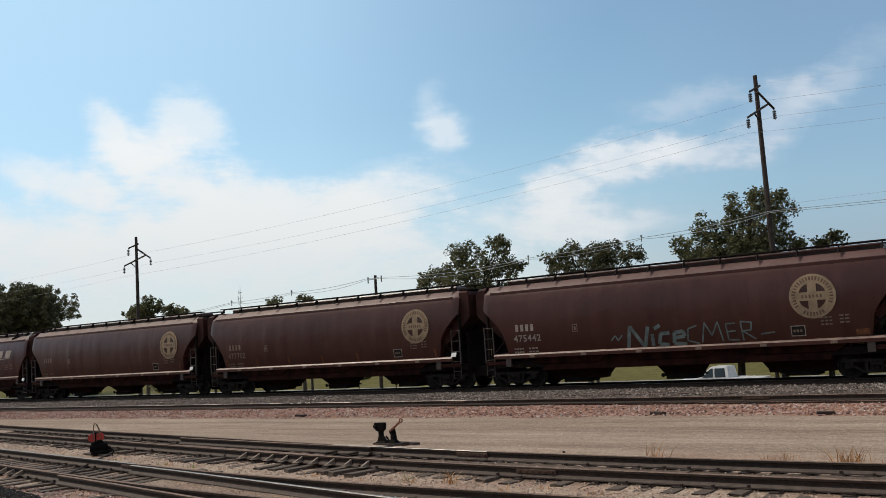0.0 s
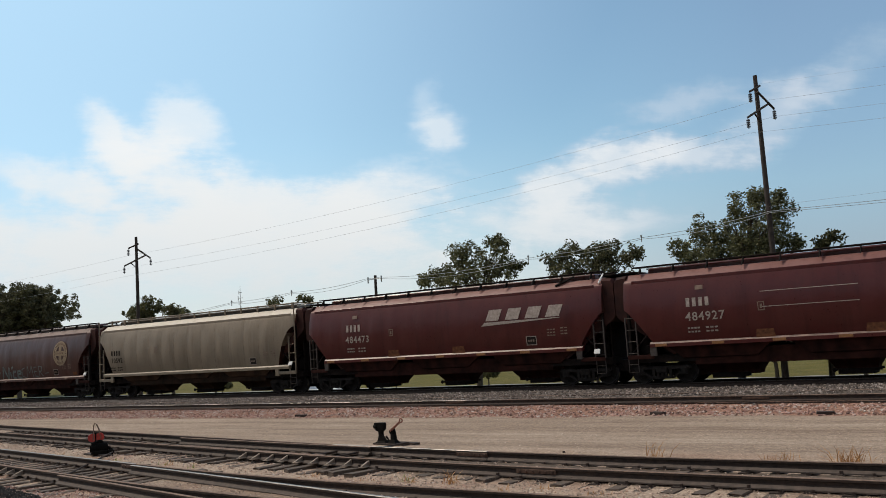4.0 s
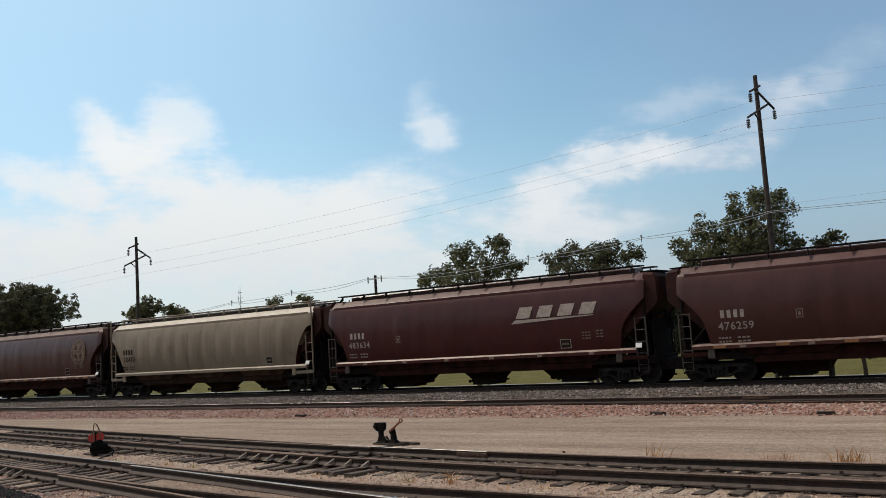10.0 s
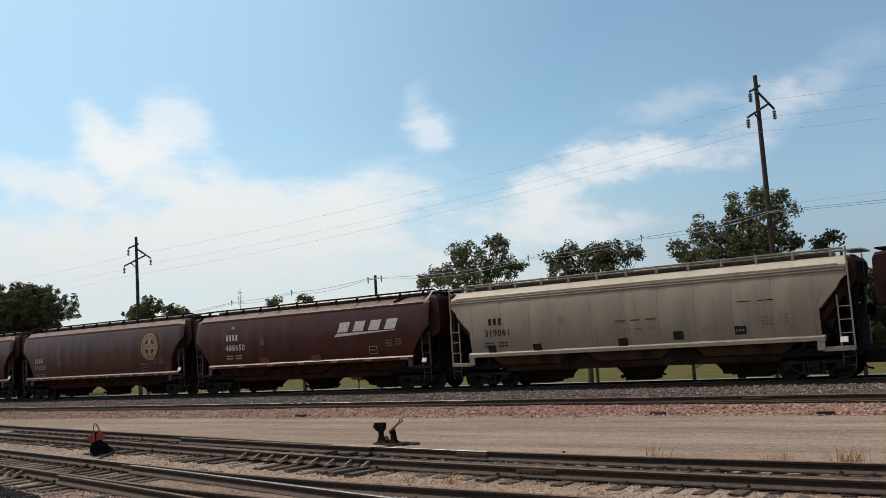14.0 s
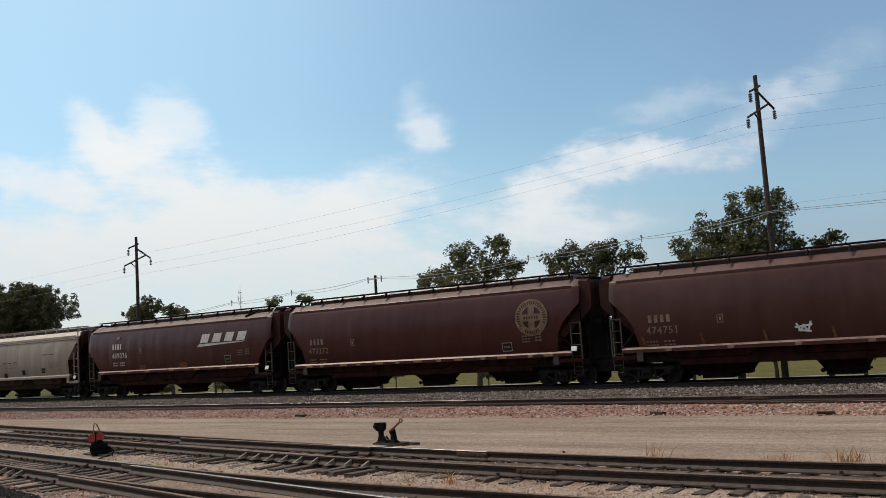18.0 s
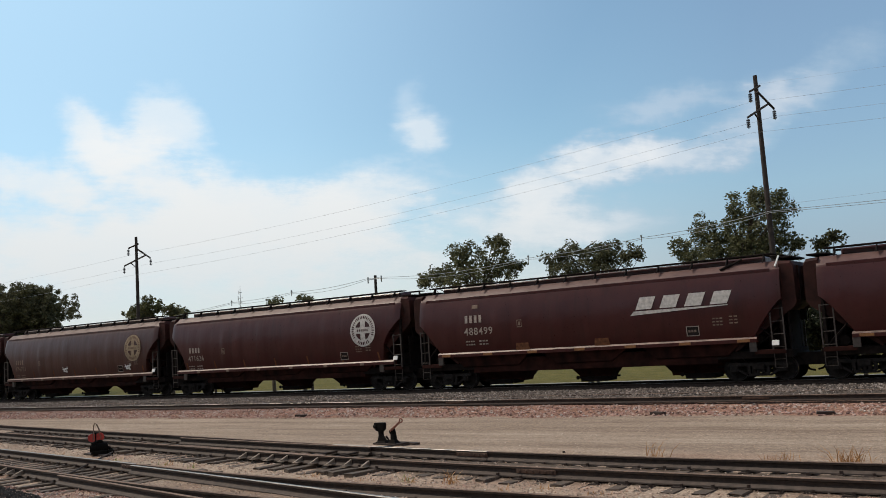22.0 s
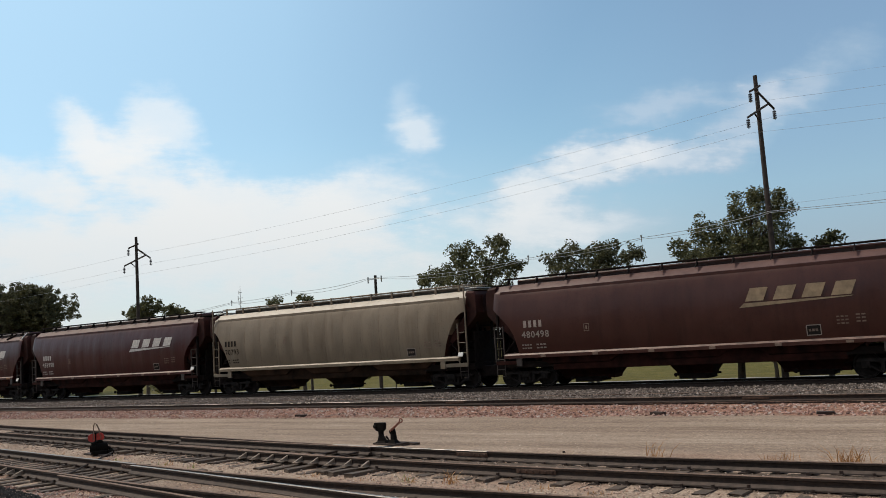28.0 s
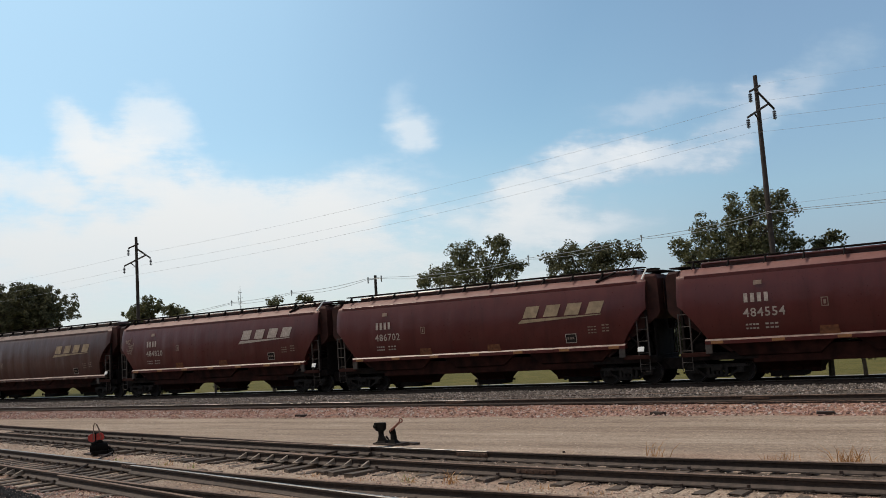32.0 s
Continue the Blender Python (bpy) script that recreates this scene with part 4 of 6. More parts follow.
# switch points lying inside the running rails, and the rods between them
rail(TRACK_C, line_c, lambda x: GAUGE / 2 - 0.10 - 0.030 * max(0.0, -13.2 - x), -21.0, -13.2, 0.6, False)
rail(TRACK_C, line_c, lambda x: -GAUGE / 2 + 0.10 + 0.004 * max(0.0, -13.2 - x), -19.0, -13.2, 0.6, False)
for x in (-13.6, -14.4):
    bm = fresh()
    rod(bm, (x, line_c(x) - 0.75, -0.13), (x + 0.25, line_c(x) + 2.3 if x > -14 else line_c(x) + 0.75, -0.13), 0.022, 6)
    part("switch_rod", bm, RAILSIDE, TRACK_C)
bm = fresh()
rod(bm, (-17.9, line_d(-17.9) - 0.75, -0.13), (-21.2, 14.5, -0.13), 0.022, 6)
part("switch_rod", bm, RAILSIDE, TRACK_D)


def stones(name, label, mat, n, place, size, seed):
    """Loose stones strewn over a strip of ground."""
    rnd = random.Random(seed)
    verts, faces = [], []
    for _ in range(n):
        x, y = place(rnd)
        r = size * rnd.uniform(0.55, 1.4)
        z = ground_z(x, y) + r * 0.25
        a = rnd.uniform(0, 3.14)
        ca, sa = math.cos(a), math.sin(a)
        i = len(verts)
        for dx, dy, dz in ((1, 0, 0), (0, 1, 0), (-1, 0, 0), (0, -1, 0), (0, 0, 1), (0, 0, -1)):
            k = r * rnd.uniform(0.65, 1.25)
            dx, dy, dz = dx + rnd.uniform(-.3, .3), dy + rnd.uniform(-.3, .3), dz * 0.75 + rnd.uniform(-.25, .25)
            verts.append((x + (dx * ca - dy * sa) * k, y + (dx * sa + dy * ca) * k, z + dz * k))
        for q in ((0, 1, 4), (1, 2, 4), (2, 3, 4), (3, 0, 4), (1, 0, 5), (2, 1, 5), (3, 2, 5), (0, 3, 5)):
            faces.append(tuple(i + v for v in q))
    me = bpy.data.meshes.new(name)
    me.from_pydata(verts, [], faces)
    me.materials.append(mat)
    ob = new(name, me)
    return tagged(ob, label, "gravel", kind="stuff")


def fan(rnd, y0, y1):
    """A spot in a strip, spread evenly over the field of view."""
    y = rnd.uniform(y0, y1)
    return rnd.uniform(-1.75 * y - 3, 0.02 * y + 1.5), y


stones("ballast_stones", "pink crushed stone on the ballast shoulder", PINKSTONE, 9000, lambda r: fan(r, 25.1, 27.25), 0.045, 1)
stones("ballast_stones", "grey crushed stone between the main tracks", GREYSTONE, 16000, lambda r: fan(r, 27.75, 32.6), 0.042, 2)
stones("yard_gravel", "loose mixed gravel among the yard ties", YARDSTONE, 6000, lambda r: fan(r, 9.0, 13.0), 0.016, 3)
stones("yard_gravel", "loose mixed gravel between the yard tracks", YARDSTONE, 5500, lambda r: (lambda x: (x, line_c(x) + r.gauss(-1.2, 0.7)))(r.uniform(-34, 1)), 0.021, 4)
stones("yard_gravel", "scattered pebbles on the dirt road", YARDSTONE, 4500, lambda r: fan(r, 15.5, 25.2), 0.013, 5)


stones("ballast_stones", "pink crushed stone beside the yard turnout", PINKSTONE, 3500, lambda r: (r.uniform(-19, -11), r.uniform(8.4, 10.4)), 0.026, 6)
stones("ballast_stones", "pink crushed stone between the yard tracks", PINKSTONE, 2200, lambda r: (r.uniform(-13, -3), r.gauss(11.9, 0.3)), 0.020, 7)


# dark stones strewn in the outline of a cast shadow
SHADOW_STONE = stone_material("shadow_dark_stone", [(0.0, (0.008, 0.007, 0.007)), (0.6, (0.020, 0.017, 0.016)), (1.0, (0.05, 0.043, 0.040))])


def shadow_spot(r):
    x = r.uniform(-21, -14.6)
    top = 10.30 - 0.23 * (x + 19.2) - 0.12 * max(0.0, x + 17) ** 2
    return x, top - abs(r.gauss(0, 0.7))


stones("cinders", "dark stones standing in for a cast shadow beside the yard track", SHADOW_STONE, 6000, shadow_spot, 0.034, 8)


def weed(x, y, h, w, n, seed, mat, label):
    rnd = random.Random(seed)
    verts, faces = [], []
    for _ in range(n):
        a = rnd.uniform(0, 6.283)
        bx, by = rnd.gauss(0, w * 0.35), rnd.gauss(0, w * 0.25)
        lean = rnd.uniform(0.05, 1.1) * h
        hh = h * rnd.uniform(0.2, 1.15)
        wd = 0.004 + 0.005 * rnd.random()
        i = len(verts)
        tx, ty = bx + math.cos(a) * lean, by + math.sin(a) * lean
        mx, my = bx + math.cos(a) * lean * 0.35, by + math.sin(a) * lean * 0.35
        verts += [(bx - wd, by, 0), (bx + wd, by, 0), (mx + wd * 0.8, my, hh * 0.6), (mx - wd * 0.8, my, hh * 0.6), (tx, ty, hh)]
        faces += [(i, i + 1, i + 2, i + 3), (i + 3, i + 2, i + 4)]
    me = bpy.data.meshes.new("weed")
    me.from_pydata(verts, [], faces)
    me.materials.append(mat)
    ob = new("weed", me)
    ob.matrix_basis = pose(x, y, ground_z(x, y) - 0.01)
    tagged(ob, label, "weed", "weeds in the yard", "stuff")


DRY_L = "clump of dry straw-coloured grass in the gravel"
weed(-6.5, 15.75, 0.46, 0.34, 26, 1, DRYGRASS, "tall thin dry grass stalks beside a rail")
weed(-3.2, 15.7, 0.40, 0.40, 90, 2, DRYGRASS, DRY_L)
weed(-4.3, 15.7, 0.30, 0.5, 40, 3, DRYGRASS, DRY_L)
weed(-9.1, 12.85, 0.24, 0.22, 26, 4, DRYGRASS, DRY_L)
weed(-9.9, 12.75, 0.12, 0.2, 16, 5, DRYGRASS, DRY_L)
weed(-20.6, 10.75, 0.22, 0.4, 160, 6, GREENGRASS, "yellow-green grass tuft beside the yard track")
weed(-2.6, 15.6, 0.20, 0.5, 30, 7, DRYGRASS, DRY_L)
rw = random.Random(9)
for k in range(22):
    x = rw.uniform(-24, -1)
    y = line_c(x) + rw.choice((-1.9, -1.6, 1.15, 1.4, -2.3)) + rw.uniform(-.3, .3)
    weed(x, y, rw.uniform(0.06, 0.16), rw.uniform(0.1, 0.3), 14, 20 + k, rw.choice((DRYGRASS, DRYGRASS, GREENGRASS)), "small tuft of weeds in the yard gravel")
for k, (x, y, turn) in enumerate(((-5.6, 25.35, 10), (-10.3, 25.4, -20), (-9.0, 16.9, 30), (-25.0, 25.5, 5))):
    bm = fresh()
    ln = 0.03 if y < 20 else 0.22
    box(bm, -ln, ln, -ln * 0.5, ln * 0.5, -0.02, ln * 0.25 + 0.01, 0.005)
    ob = part("scrap_plate", fix(bm), RAILSIDE, None, m=pose(x, y, ground_z(x, y) + 0.02, 0, 0, turn))
    tagged(ob, "rusty steel scrap plate lying on the gravel", "scrap metal", "scraps on the ballast")


# ---- the pickup on the road beyond ----
CARWHITE = plain("white_car_paint", (0.80, 0.80, 0.80), 0.25, 0.0, 0.04, 3)
TYRE = plain("tyre_rubber", (0.02, 0.02, 0.02), 0.85, 0.0, 0.2, 8)
GLASS = Mat("tinted_window_glass", 0.08, 0.0, 0.5).color((0.02, 0.025, 0.028)).m
PICKUP_WHEELS = []


def pickup():
    root = empty("pickup_truck")
    tagged(root, "white pickup truck driving on the road beyond the train", "pickup truck")

    def shape(name, prof, wb, wt, mat, label=""):
        bm = fresh()
        lo = min(z for _, z in prof)
        hi = max(z for _, z in prof)
        loft(bm, [[(x, s * (wb + (wt - wb) * (z - lo) / (hi - lo)), z) for x, z in prof] for s in (-1, 1)])
        fix(bm)
        bmesh.ops.bevel(bm, geom=list(bm.edges), offset=0.03, segments=2, affect="EDGES")
        return part(name, bm, mat, root, label)

    shape("body", [(-2.75, 0.45), (2.75, 0.45), (2.80, 1.05), (0.85, 1.10), (-1.0, 1.10), (-2.65, 1.00), (-2.80, 0.75)], 0.96, 0.92, CARWHITE)
    cab = shape("cab", [(-1.15, 1.08), (0.80, 1.08), (0.70, 1.78), (-0.30, 1.80)], 0.90, 0.74, CARWHITE)
    for s in (-1, 1):
        for q in ([(-0.85, 1.14), (-0.18, 1.14), (-0.18, 1.68), (-0.32, 1.68)], [(-0.08, 1.14), (0.60, 1.14), (0.54, 1.68), (-0.08, 1.68)]):
            bm = fresh()
            vs = [bm.verts.new((x, s * (0.925 - 0.22 * (z - 1.08)), z)) for x, z in q]
            bm.faces.new(vs)
            part("side_window", bm, GLASS, cab)
    for s in (-1, 1):
        bm = fresh()
        box(bm, -2.84, -2.76, s * 0.72 - 0.15, s * 0.72 + 0.15, 0.70, 0.86, 0.02)
        part("headlight", bm, GALV, root)
    bm = fresh()
    box(bm, -2.9, -2.76, -0.93, 0.93, 0.42, 0.58, 0.03)
    part("bumper", bm, GALV, root)
    for x in (-1.75, 1.75):
        for s in (-1, 1):
            bm = fresh()
            disc(bm, (0, 0, 0), 0.38, 0.24, 22)
            w = part("wheel", bm, TYRE, root, m=pose(x, s * 0.84, 0.38))
            bm = fresh()
            disc(bm, (0, s * 0.125, 0), 0.22, 0.02, 14)
            for i in range(5):
                a = i * 1.2566
                disc(bm, (0.13 * math.cos(a), s * 0.137, 0.13 * math.sin(a)), 0.03, 0.02, 6)
            part("rim", bm, GALV, w)
            PICKUP_WHEELS.append(w)
    return root


PICKUP = pickup()

# ---- the train ----
def side_y(z):
    return 1.61 - 0.085 * (z - 2.7) ** 2 - 0.06 * max(0.0, z - 3.2) ** 3


class Kind:
    """Measures of one pattern of hopper car: coupled length, half body length, eave height, and the shape of the cut-back ends."""

    def __init__(self, length, half, eave, slope, ledge, ribs, hang, sill, corner):
        self.length, self.half, self.eave, self.slope, self.ledge, self.ribs, self.hang, self.sill, self.round = length, half, eave, slope, ledge, ribs, hang, sill, corner


def low_z(kind, d):
    """Lower edge of the body's side at d metres from its end."""
    if d >= kind.slope:
        return kind.sill
    if kind.ribs == 11:
        return interp(d, [(0, 3.62), (0.12, 3.58), (0.30, 3.40), (0.42, 3.18), (1.04, 2.5), (1.055, 1.56), (1.06, 1.54)])
    if kind.sill == 1.42:
        return interp(d, [(0, 3.40), (0.3, 3.12), (0.7, 2.72), (0.95, 2.38), (1.08, 2.0), (1.15, 1.6), (1.17, 1.42)])
    k = d / kind.slope
    return kind.hang + (kind.sill - kind.hang) * (k ** kind.ledge)


def body_mesh(kind, key, mat):
    def make():
        bm = fresh()
        h = kind.half
        ds = [kind.slope * k for k in (0, 0.06, 0.12, 0.18, 0.25, 0.4, 0.55, 0.7, 0.85, 1.0)]
        panels = kind.ribs - 1 if kind.ribs else 15
        bays = panels * 6
        if kind.ribs == 11:
            ds = [0, 0.06, 0.12, 0.2, 0.3, 0.36, 0.42, 0.7, 1.035, 1.06]
        xs = [-h + d for d in ds] + list(np.linspace(-h + kind.slope + 0.15, h - kind.slope - 0.15, bays + 1)) + [h - d for d in ds[::-1]]
        e = kind.eave
        rings = []
        for x in xs:
            zl = low_z(kind, min(x + h, h - x))
            d = min(x + h, h - x)
            cut = kind.round * max(0.0, 1 - d / 0.36) ** 2
            if d > kind.slope + 0.1:
                # sheets bulge a little between the ribs or welds
                u = (x + h - kind.slope - 0.15) / ((2 * h - 2 * kind.slope - 0.3) / panels)
                rise = 0.045 if kind.ribs else 0.016 + 0.012 * math.sin(2.4 * int(u + 0.01))
                cut = -rise * abs(math.sin(math.pi * u)) ** 0.8
            half = [(side_y(zl + (e - zl) * k) - cut * (1 if cut > 0 else math.sin(math.pi * min(1, k * 1.1)) ** 0.5), zl + (e - zl) * k) for k in np.linspace(0, 0.999, 13)]
            half += [(side_y(e) - 0.03 - max(cut, 0), e + 0.035), (0.98 - max(cut, 0), e + 0.31), (0.30, e + 0.37)]
            rings.append([(x, -y, z) for y, z in half] + [(x, y, z) for y, z in half[::-1]])
        loft(bm, rings)
        fix(bm)
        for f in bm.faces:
            # end and bottom faces take the colour darkened for shade
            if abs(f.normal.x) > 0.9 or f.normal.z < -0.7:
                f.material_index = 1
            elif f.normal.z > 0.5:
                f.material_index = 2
        # up-facing roof faces take the paint lightened for the sun
        me = mesh_of("body", bm, [mat, SHADED_END, {BEIGE: PALEROOF, GREY: PALEROOF, RED: DUSTY_SUNLIT_RED}.get(mat, DUSTY_SUNLIT)], True)
        me.set_sharp_from_angle(angle=radians(22))
        return me
    return shared(("body", key), make)


def long_box(key, name, mat, *b, bevel=0.01):
    def make():
        bm = fresh()
        box(bm, *b, bevel)
        return mesh_of(name, fix(bm), mat)
    return shared(key, make)


def sill_mesh(key, mat, s, x1, sill):
    """Side sill with a dusty slanted top edge, its sunlit brightness put into the colour."""
    def make():
        bm = fresh()
        prof = [(1.36, sill + 0.06), (1.53, sill + 0.035), (1.60, sill - 0.03), (1.60, sill - 0.16), (1.36, sill - 0.16)]
        loft(bm, [[(x, s * y, z) for y, z in prof] for x in (-x1, x1)])
        fix(bm)
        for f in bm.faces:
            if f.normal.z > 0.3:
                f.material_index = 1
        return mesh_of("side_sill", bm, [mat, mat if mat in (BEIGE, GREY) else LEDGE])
    return shared(("sill", key, s), make)


def hood_mesh(kind, key):
    """Narrower upper end wall standing out beyond the sides, rounded at the roof, its foot sloping in to the first hopper."""
    def make():
        bm = fresh()
        e, g = kind.eave, kind.hang
        out = min(0.46, kind.length / 2 - kind.half - 0.12)
        run = kind.slope + 0.75
        prof = [(-0.04, e + 0.30), (out - 0.10, e + 0.27), (out, e + 0.12), (out + 0.01, g - 0.05), (out - 0.10, g - 0.22), (-run, 1.20), (-run - 0.06, 1.28), (-0.12, g - 0.02)]
        loft(bm, [[(x, y * k, z - d) for x, z in prof] for y, k, d in ((-1.30, 1, 0.10), (-1.18, 1, 0.0), (1.18, 1, 0.0), (1.30, 1, 0.10))])
        for y in (-0.7, 0.0, 0.7):
            box(bm, out - 0.02, out + 0.05, y - 0.045, y + 0.045, g - 0.08, e + 0.1)
        return mesh_of("end_hood", fix(bm), SHADED_END)
    return shared(("end_hood", key), make)


def ladder_mesh(mat, z0, z1):
    def make():
        bm = fresh()
        for x in (0, 0.44):
            box(bm, x - 0.022, x + 0.022, -0.03, 0.03, z0, z1)
        z = z0 + 0.12
        while z < z1:
            rod(bm, (0, -0.01, z), (0.44, -0.01, z), 0.016, 5)
            z += 0.46
        return mesh_of("ladder", bm, mat)
    return shared(("ladder", mat.name, z0, z1), make)


def stirrup_mesh():
    def make():
        bm = fresh()
        for z in (0.50, 0.80):
            pipe(bm, [(-0.2, 0, 1.14), (-0.2, 0, z), (0.2, 0, z), (0.2, 0, 1.14)], 0.018, 5)
        return mesh_of("stirrup", bm, LADDER)
    return shared("stirrup", make)


def bay_mesh(width, sill, mat, mouth):
    def make():
        bm = fresh()
        rings = []
        for z, wx, wy in ((sill - 0.02, width, 1.38), (1.0, max(width * 0.60, mouth + 0.26), 1.30), (0.72, mouth + 0.16, 0.80), (0.40, mouth + 0.02, 0.40), (0.26, mouth, 0.36)):
            rings.append([(-wx, -wy, z), (wx, -wy, z), (wx, wy, z), (-wx, wy, z)])
        loft(bm, rings)
        return mesh_of("hopper_bay", fix(bm), mat)
    return shared(("bay", width, sill, mat.name, mouth), make)


def gate_mesh():
    def make():
        bm = fresh()
        box(bm, -0.60, 0.60, -0.50, 0.50, 0.13, 0.30, 0.01)
        box(bm, -0.70, 0.84, -0.46, -0.38, 0.25, 0.33)
        box(bm, -0.78, 0.78, 0.38, 0.46, 0.25, 0.33)
        rod(bm, (-0.7, -0.55, 0.30), (-0.7, 0.55, 0.30), 0.035)
        for sy in (-1, 1):
            disc(bm, (-0.7, sy * 0.56, 0.30), 0.08, 0.05, 8)
        return mesh_of("outlet_gate", fix(bm), UNDER)
    return shared("gate", make)


def bracket_mesh():
    def make():
        bm = fresh()
        rings = []
        for x in (-0.02, 0.02):
            rings.append([(x, -0.34, 0.0), (x, 0.0, 0.12), (x, 0.0, 0.30), (x, -0.06, 0.30)])
        loft(bm, rings)
        return mesh_of("walkway_bracket", fix(bm), UNDER)
    return shared("bracket", make)


def post_mesh(mat):
    def make():
        bm = fresh()
        box(bm, -0.045, 0.045, -0.03, 0.03, -0.02, 0.36)
        return mesh_of("walkway_post", bm, mat)
    return shared(("post", mat.name), make)


def side_frame_mesh():
    """Cast truss: top and bottom members, two windows, spring group and journal boxes."""
    def make():
        bm = fresh()

        def member(pts, w):
            loft(bm, [[(x, y, z) for x, z in pts] for y in (-w, w)])
        member([(-1.20, 0.60), (-1.05, 0.68), (1.05, 0.68), (1.20, 0.60), (1.05, 0.56), (-1.05, 0.56)], 0.08)
        member([(-0.36, 0.30), (0.36, 0.30), (0.36, 0.19), (-0.36, 0.19)], 0.085)
        for s in (-1, 1):
            member([(s * 1.05, 0.58), (s * 0.93, 0.58), (s * 0.30, 0.19), (s * 0.44, 0.19)][::s], 0.075)
            member([(s * 0.40, 0.58), (s * 0.29, 0.58), (s * 0.29, 0.28), (s * 0.40, 0.28)][::s], 0.075)
            box(bm, s * 0.89 - 0.14, s * 0.89 + 0.14, -0.12, 0.12, 0.34, 0.60, 0.02)
            disc(bm, (s * 0.89, -0.13, 0.457), 0.10, 0.06, 10)
        for k in (-1, 0, 1):
            rod(bm, (k * 0.17, -0.06, 0.28), (k * 0.17, -0.06, 0.52), 0.065, 8)
        return mesh_of("side_frame", fix(bm), TRUCK)
    return shared("side_frame", make)


def wheel_mesh():
    def make():
        bm = fresh()
        n = 28
        prof = [(0.10, -0.09), (0.16, -0.06), (0.38, -0.035), (0.40, -0.07), (0.457, -0.07), (0.463, 0.05), (0.487, 0.065), (0.487, 0.085),
                (0.40, 0.085), (0.38, 0.01), (0.16, 0.02), (0.10, 0.07)]
        rings = [[(r * math.cos(2 * math.pi * i / n), y, r * math.sin(2 * math.pi * i / n)) for r, y in prof] for i in range(n)]
        vr = [[bm.verts.new(p) for p in q] for q in rings]
        for i in range(n):
            a, b = vr[i], vr[(i + 1) % n]
            for k in range(len(prof)):
                f = bm.faces.new((a[k], a[(k + 1) % len(prof)], b[(k + 1) % len(prof)], b[k]))
                f.material_index = 1 if k == 4 else 0
        # cast holes of the web read as small raised bosses
        for i in range(4):
            a = i * math.pi / 2
            disc(bm, (0.27 * math.cos(a), -0.06, 0.27 * math.sin(a)), 0.035, 0.03, 6)
        return mesh_of("wheel", fix(bm), [TRUCK, TREAD])
    return shared("wheel", make)


def axle_mesh():
    def make():
        bm = fresh()
        rod(bm, (0, -1.05, 0), (0, 1.05, 0), 0.085, 10)
        for s in (-1, 1):
            disc(bm, (0, s * 1.06, 0), 0.11, 0.12, 8)
            for k in range(3):
                a = k * 2.094
                disc(bm, (0.06 * math.cos(a), s * 1.13, 0.06 * math.sin(a)), 0.02, 0.03, 6)
        return mesh_of("wheelset", fix(bm), TRUCK)
    return shared("axle", make)


def bolster_mesh():
    def make():
        bm = fresh()
        box(bm, -0.22, 0.22, -1.15, 1.15, 0.42, 0.66, 0.03)
        box(bm, -0.35, 0.35, -0.35, 0.35, 0.60, 0.74, 0.02)
        for s in (-1, 1):
            box(bm, s * 0.42 - 0.05, s * 0.42 + 0.05, -0.75, 0.75, 0.30, 0.42)
        return mesh_of("truck", fix(bm), TRUCK)
    return shared("bolster", make)


def coupler_mesh():
    def make():
        bm = fresh()
        box(bm, -0.55, 0.10, -0.08, 0.08, 0.78, 0.94, 0.02)
        box(bm, 0.06, 0.30, -0.17, 0.13, 0.74, 0.98, 0.04)
        box(bm, 0.20, 0.36, 0.02, 0.14, 0.74, 0.98, 0.03)
        return mesh_of("coupler", fix(bm), TRUCK)
    return shared("coupler", make)


def hose_mesh():
    def make():
        bm = fresh()
        pipe(bm, [(-0.2, -0.35, 0.75), (0.0, -0.36, 0.70), (0.10, -0.37, 0.48), (0.22, -0.34, 0.34), (0.40, -0.30, 0.30)], 0.04, 6)
        rod(bm, (-0.15, -0.62, 0.95), (0.12, -0.62, 0.62), 0.02, 5)
        return mesh_of("air_hose", bm, BLACKIRON)
    return shared("hose", make)


def brake_wheel_mesh():
    def make():
        bm = fresh()
        pipe(bm, [(0, 0.26 * math.cos(i * math.pi / 8), 0.26 * math.sin(i * math.pi / 8)) for i in range(17)], 0.018, 5)
        for i in range(3):
            rod(bm, (0, 0, 0), (0, 0.26 * math.cos(i * 2.1), 0.26 * math.sin(i * 2.1)), 0.014, 5)
        box(bm, -0.22, -0.02, -0.14, 0.14, -0.2, 0.2, 0.02)
        return mesh_of("brake_wheel", bm, UNDER)
    return shared("brake_wheel", make)


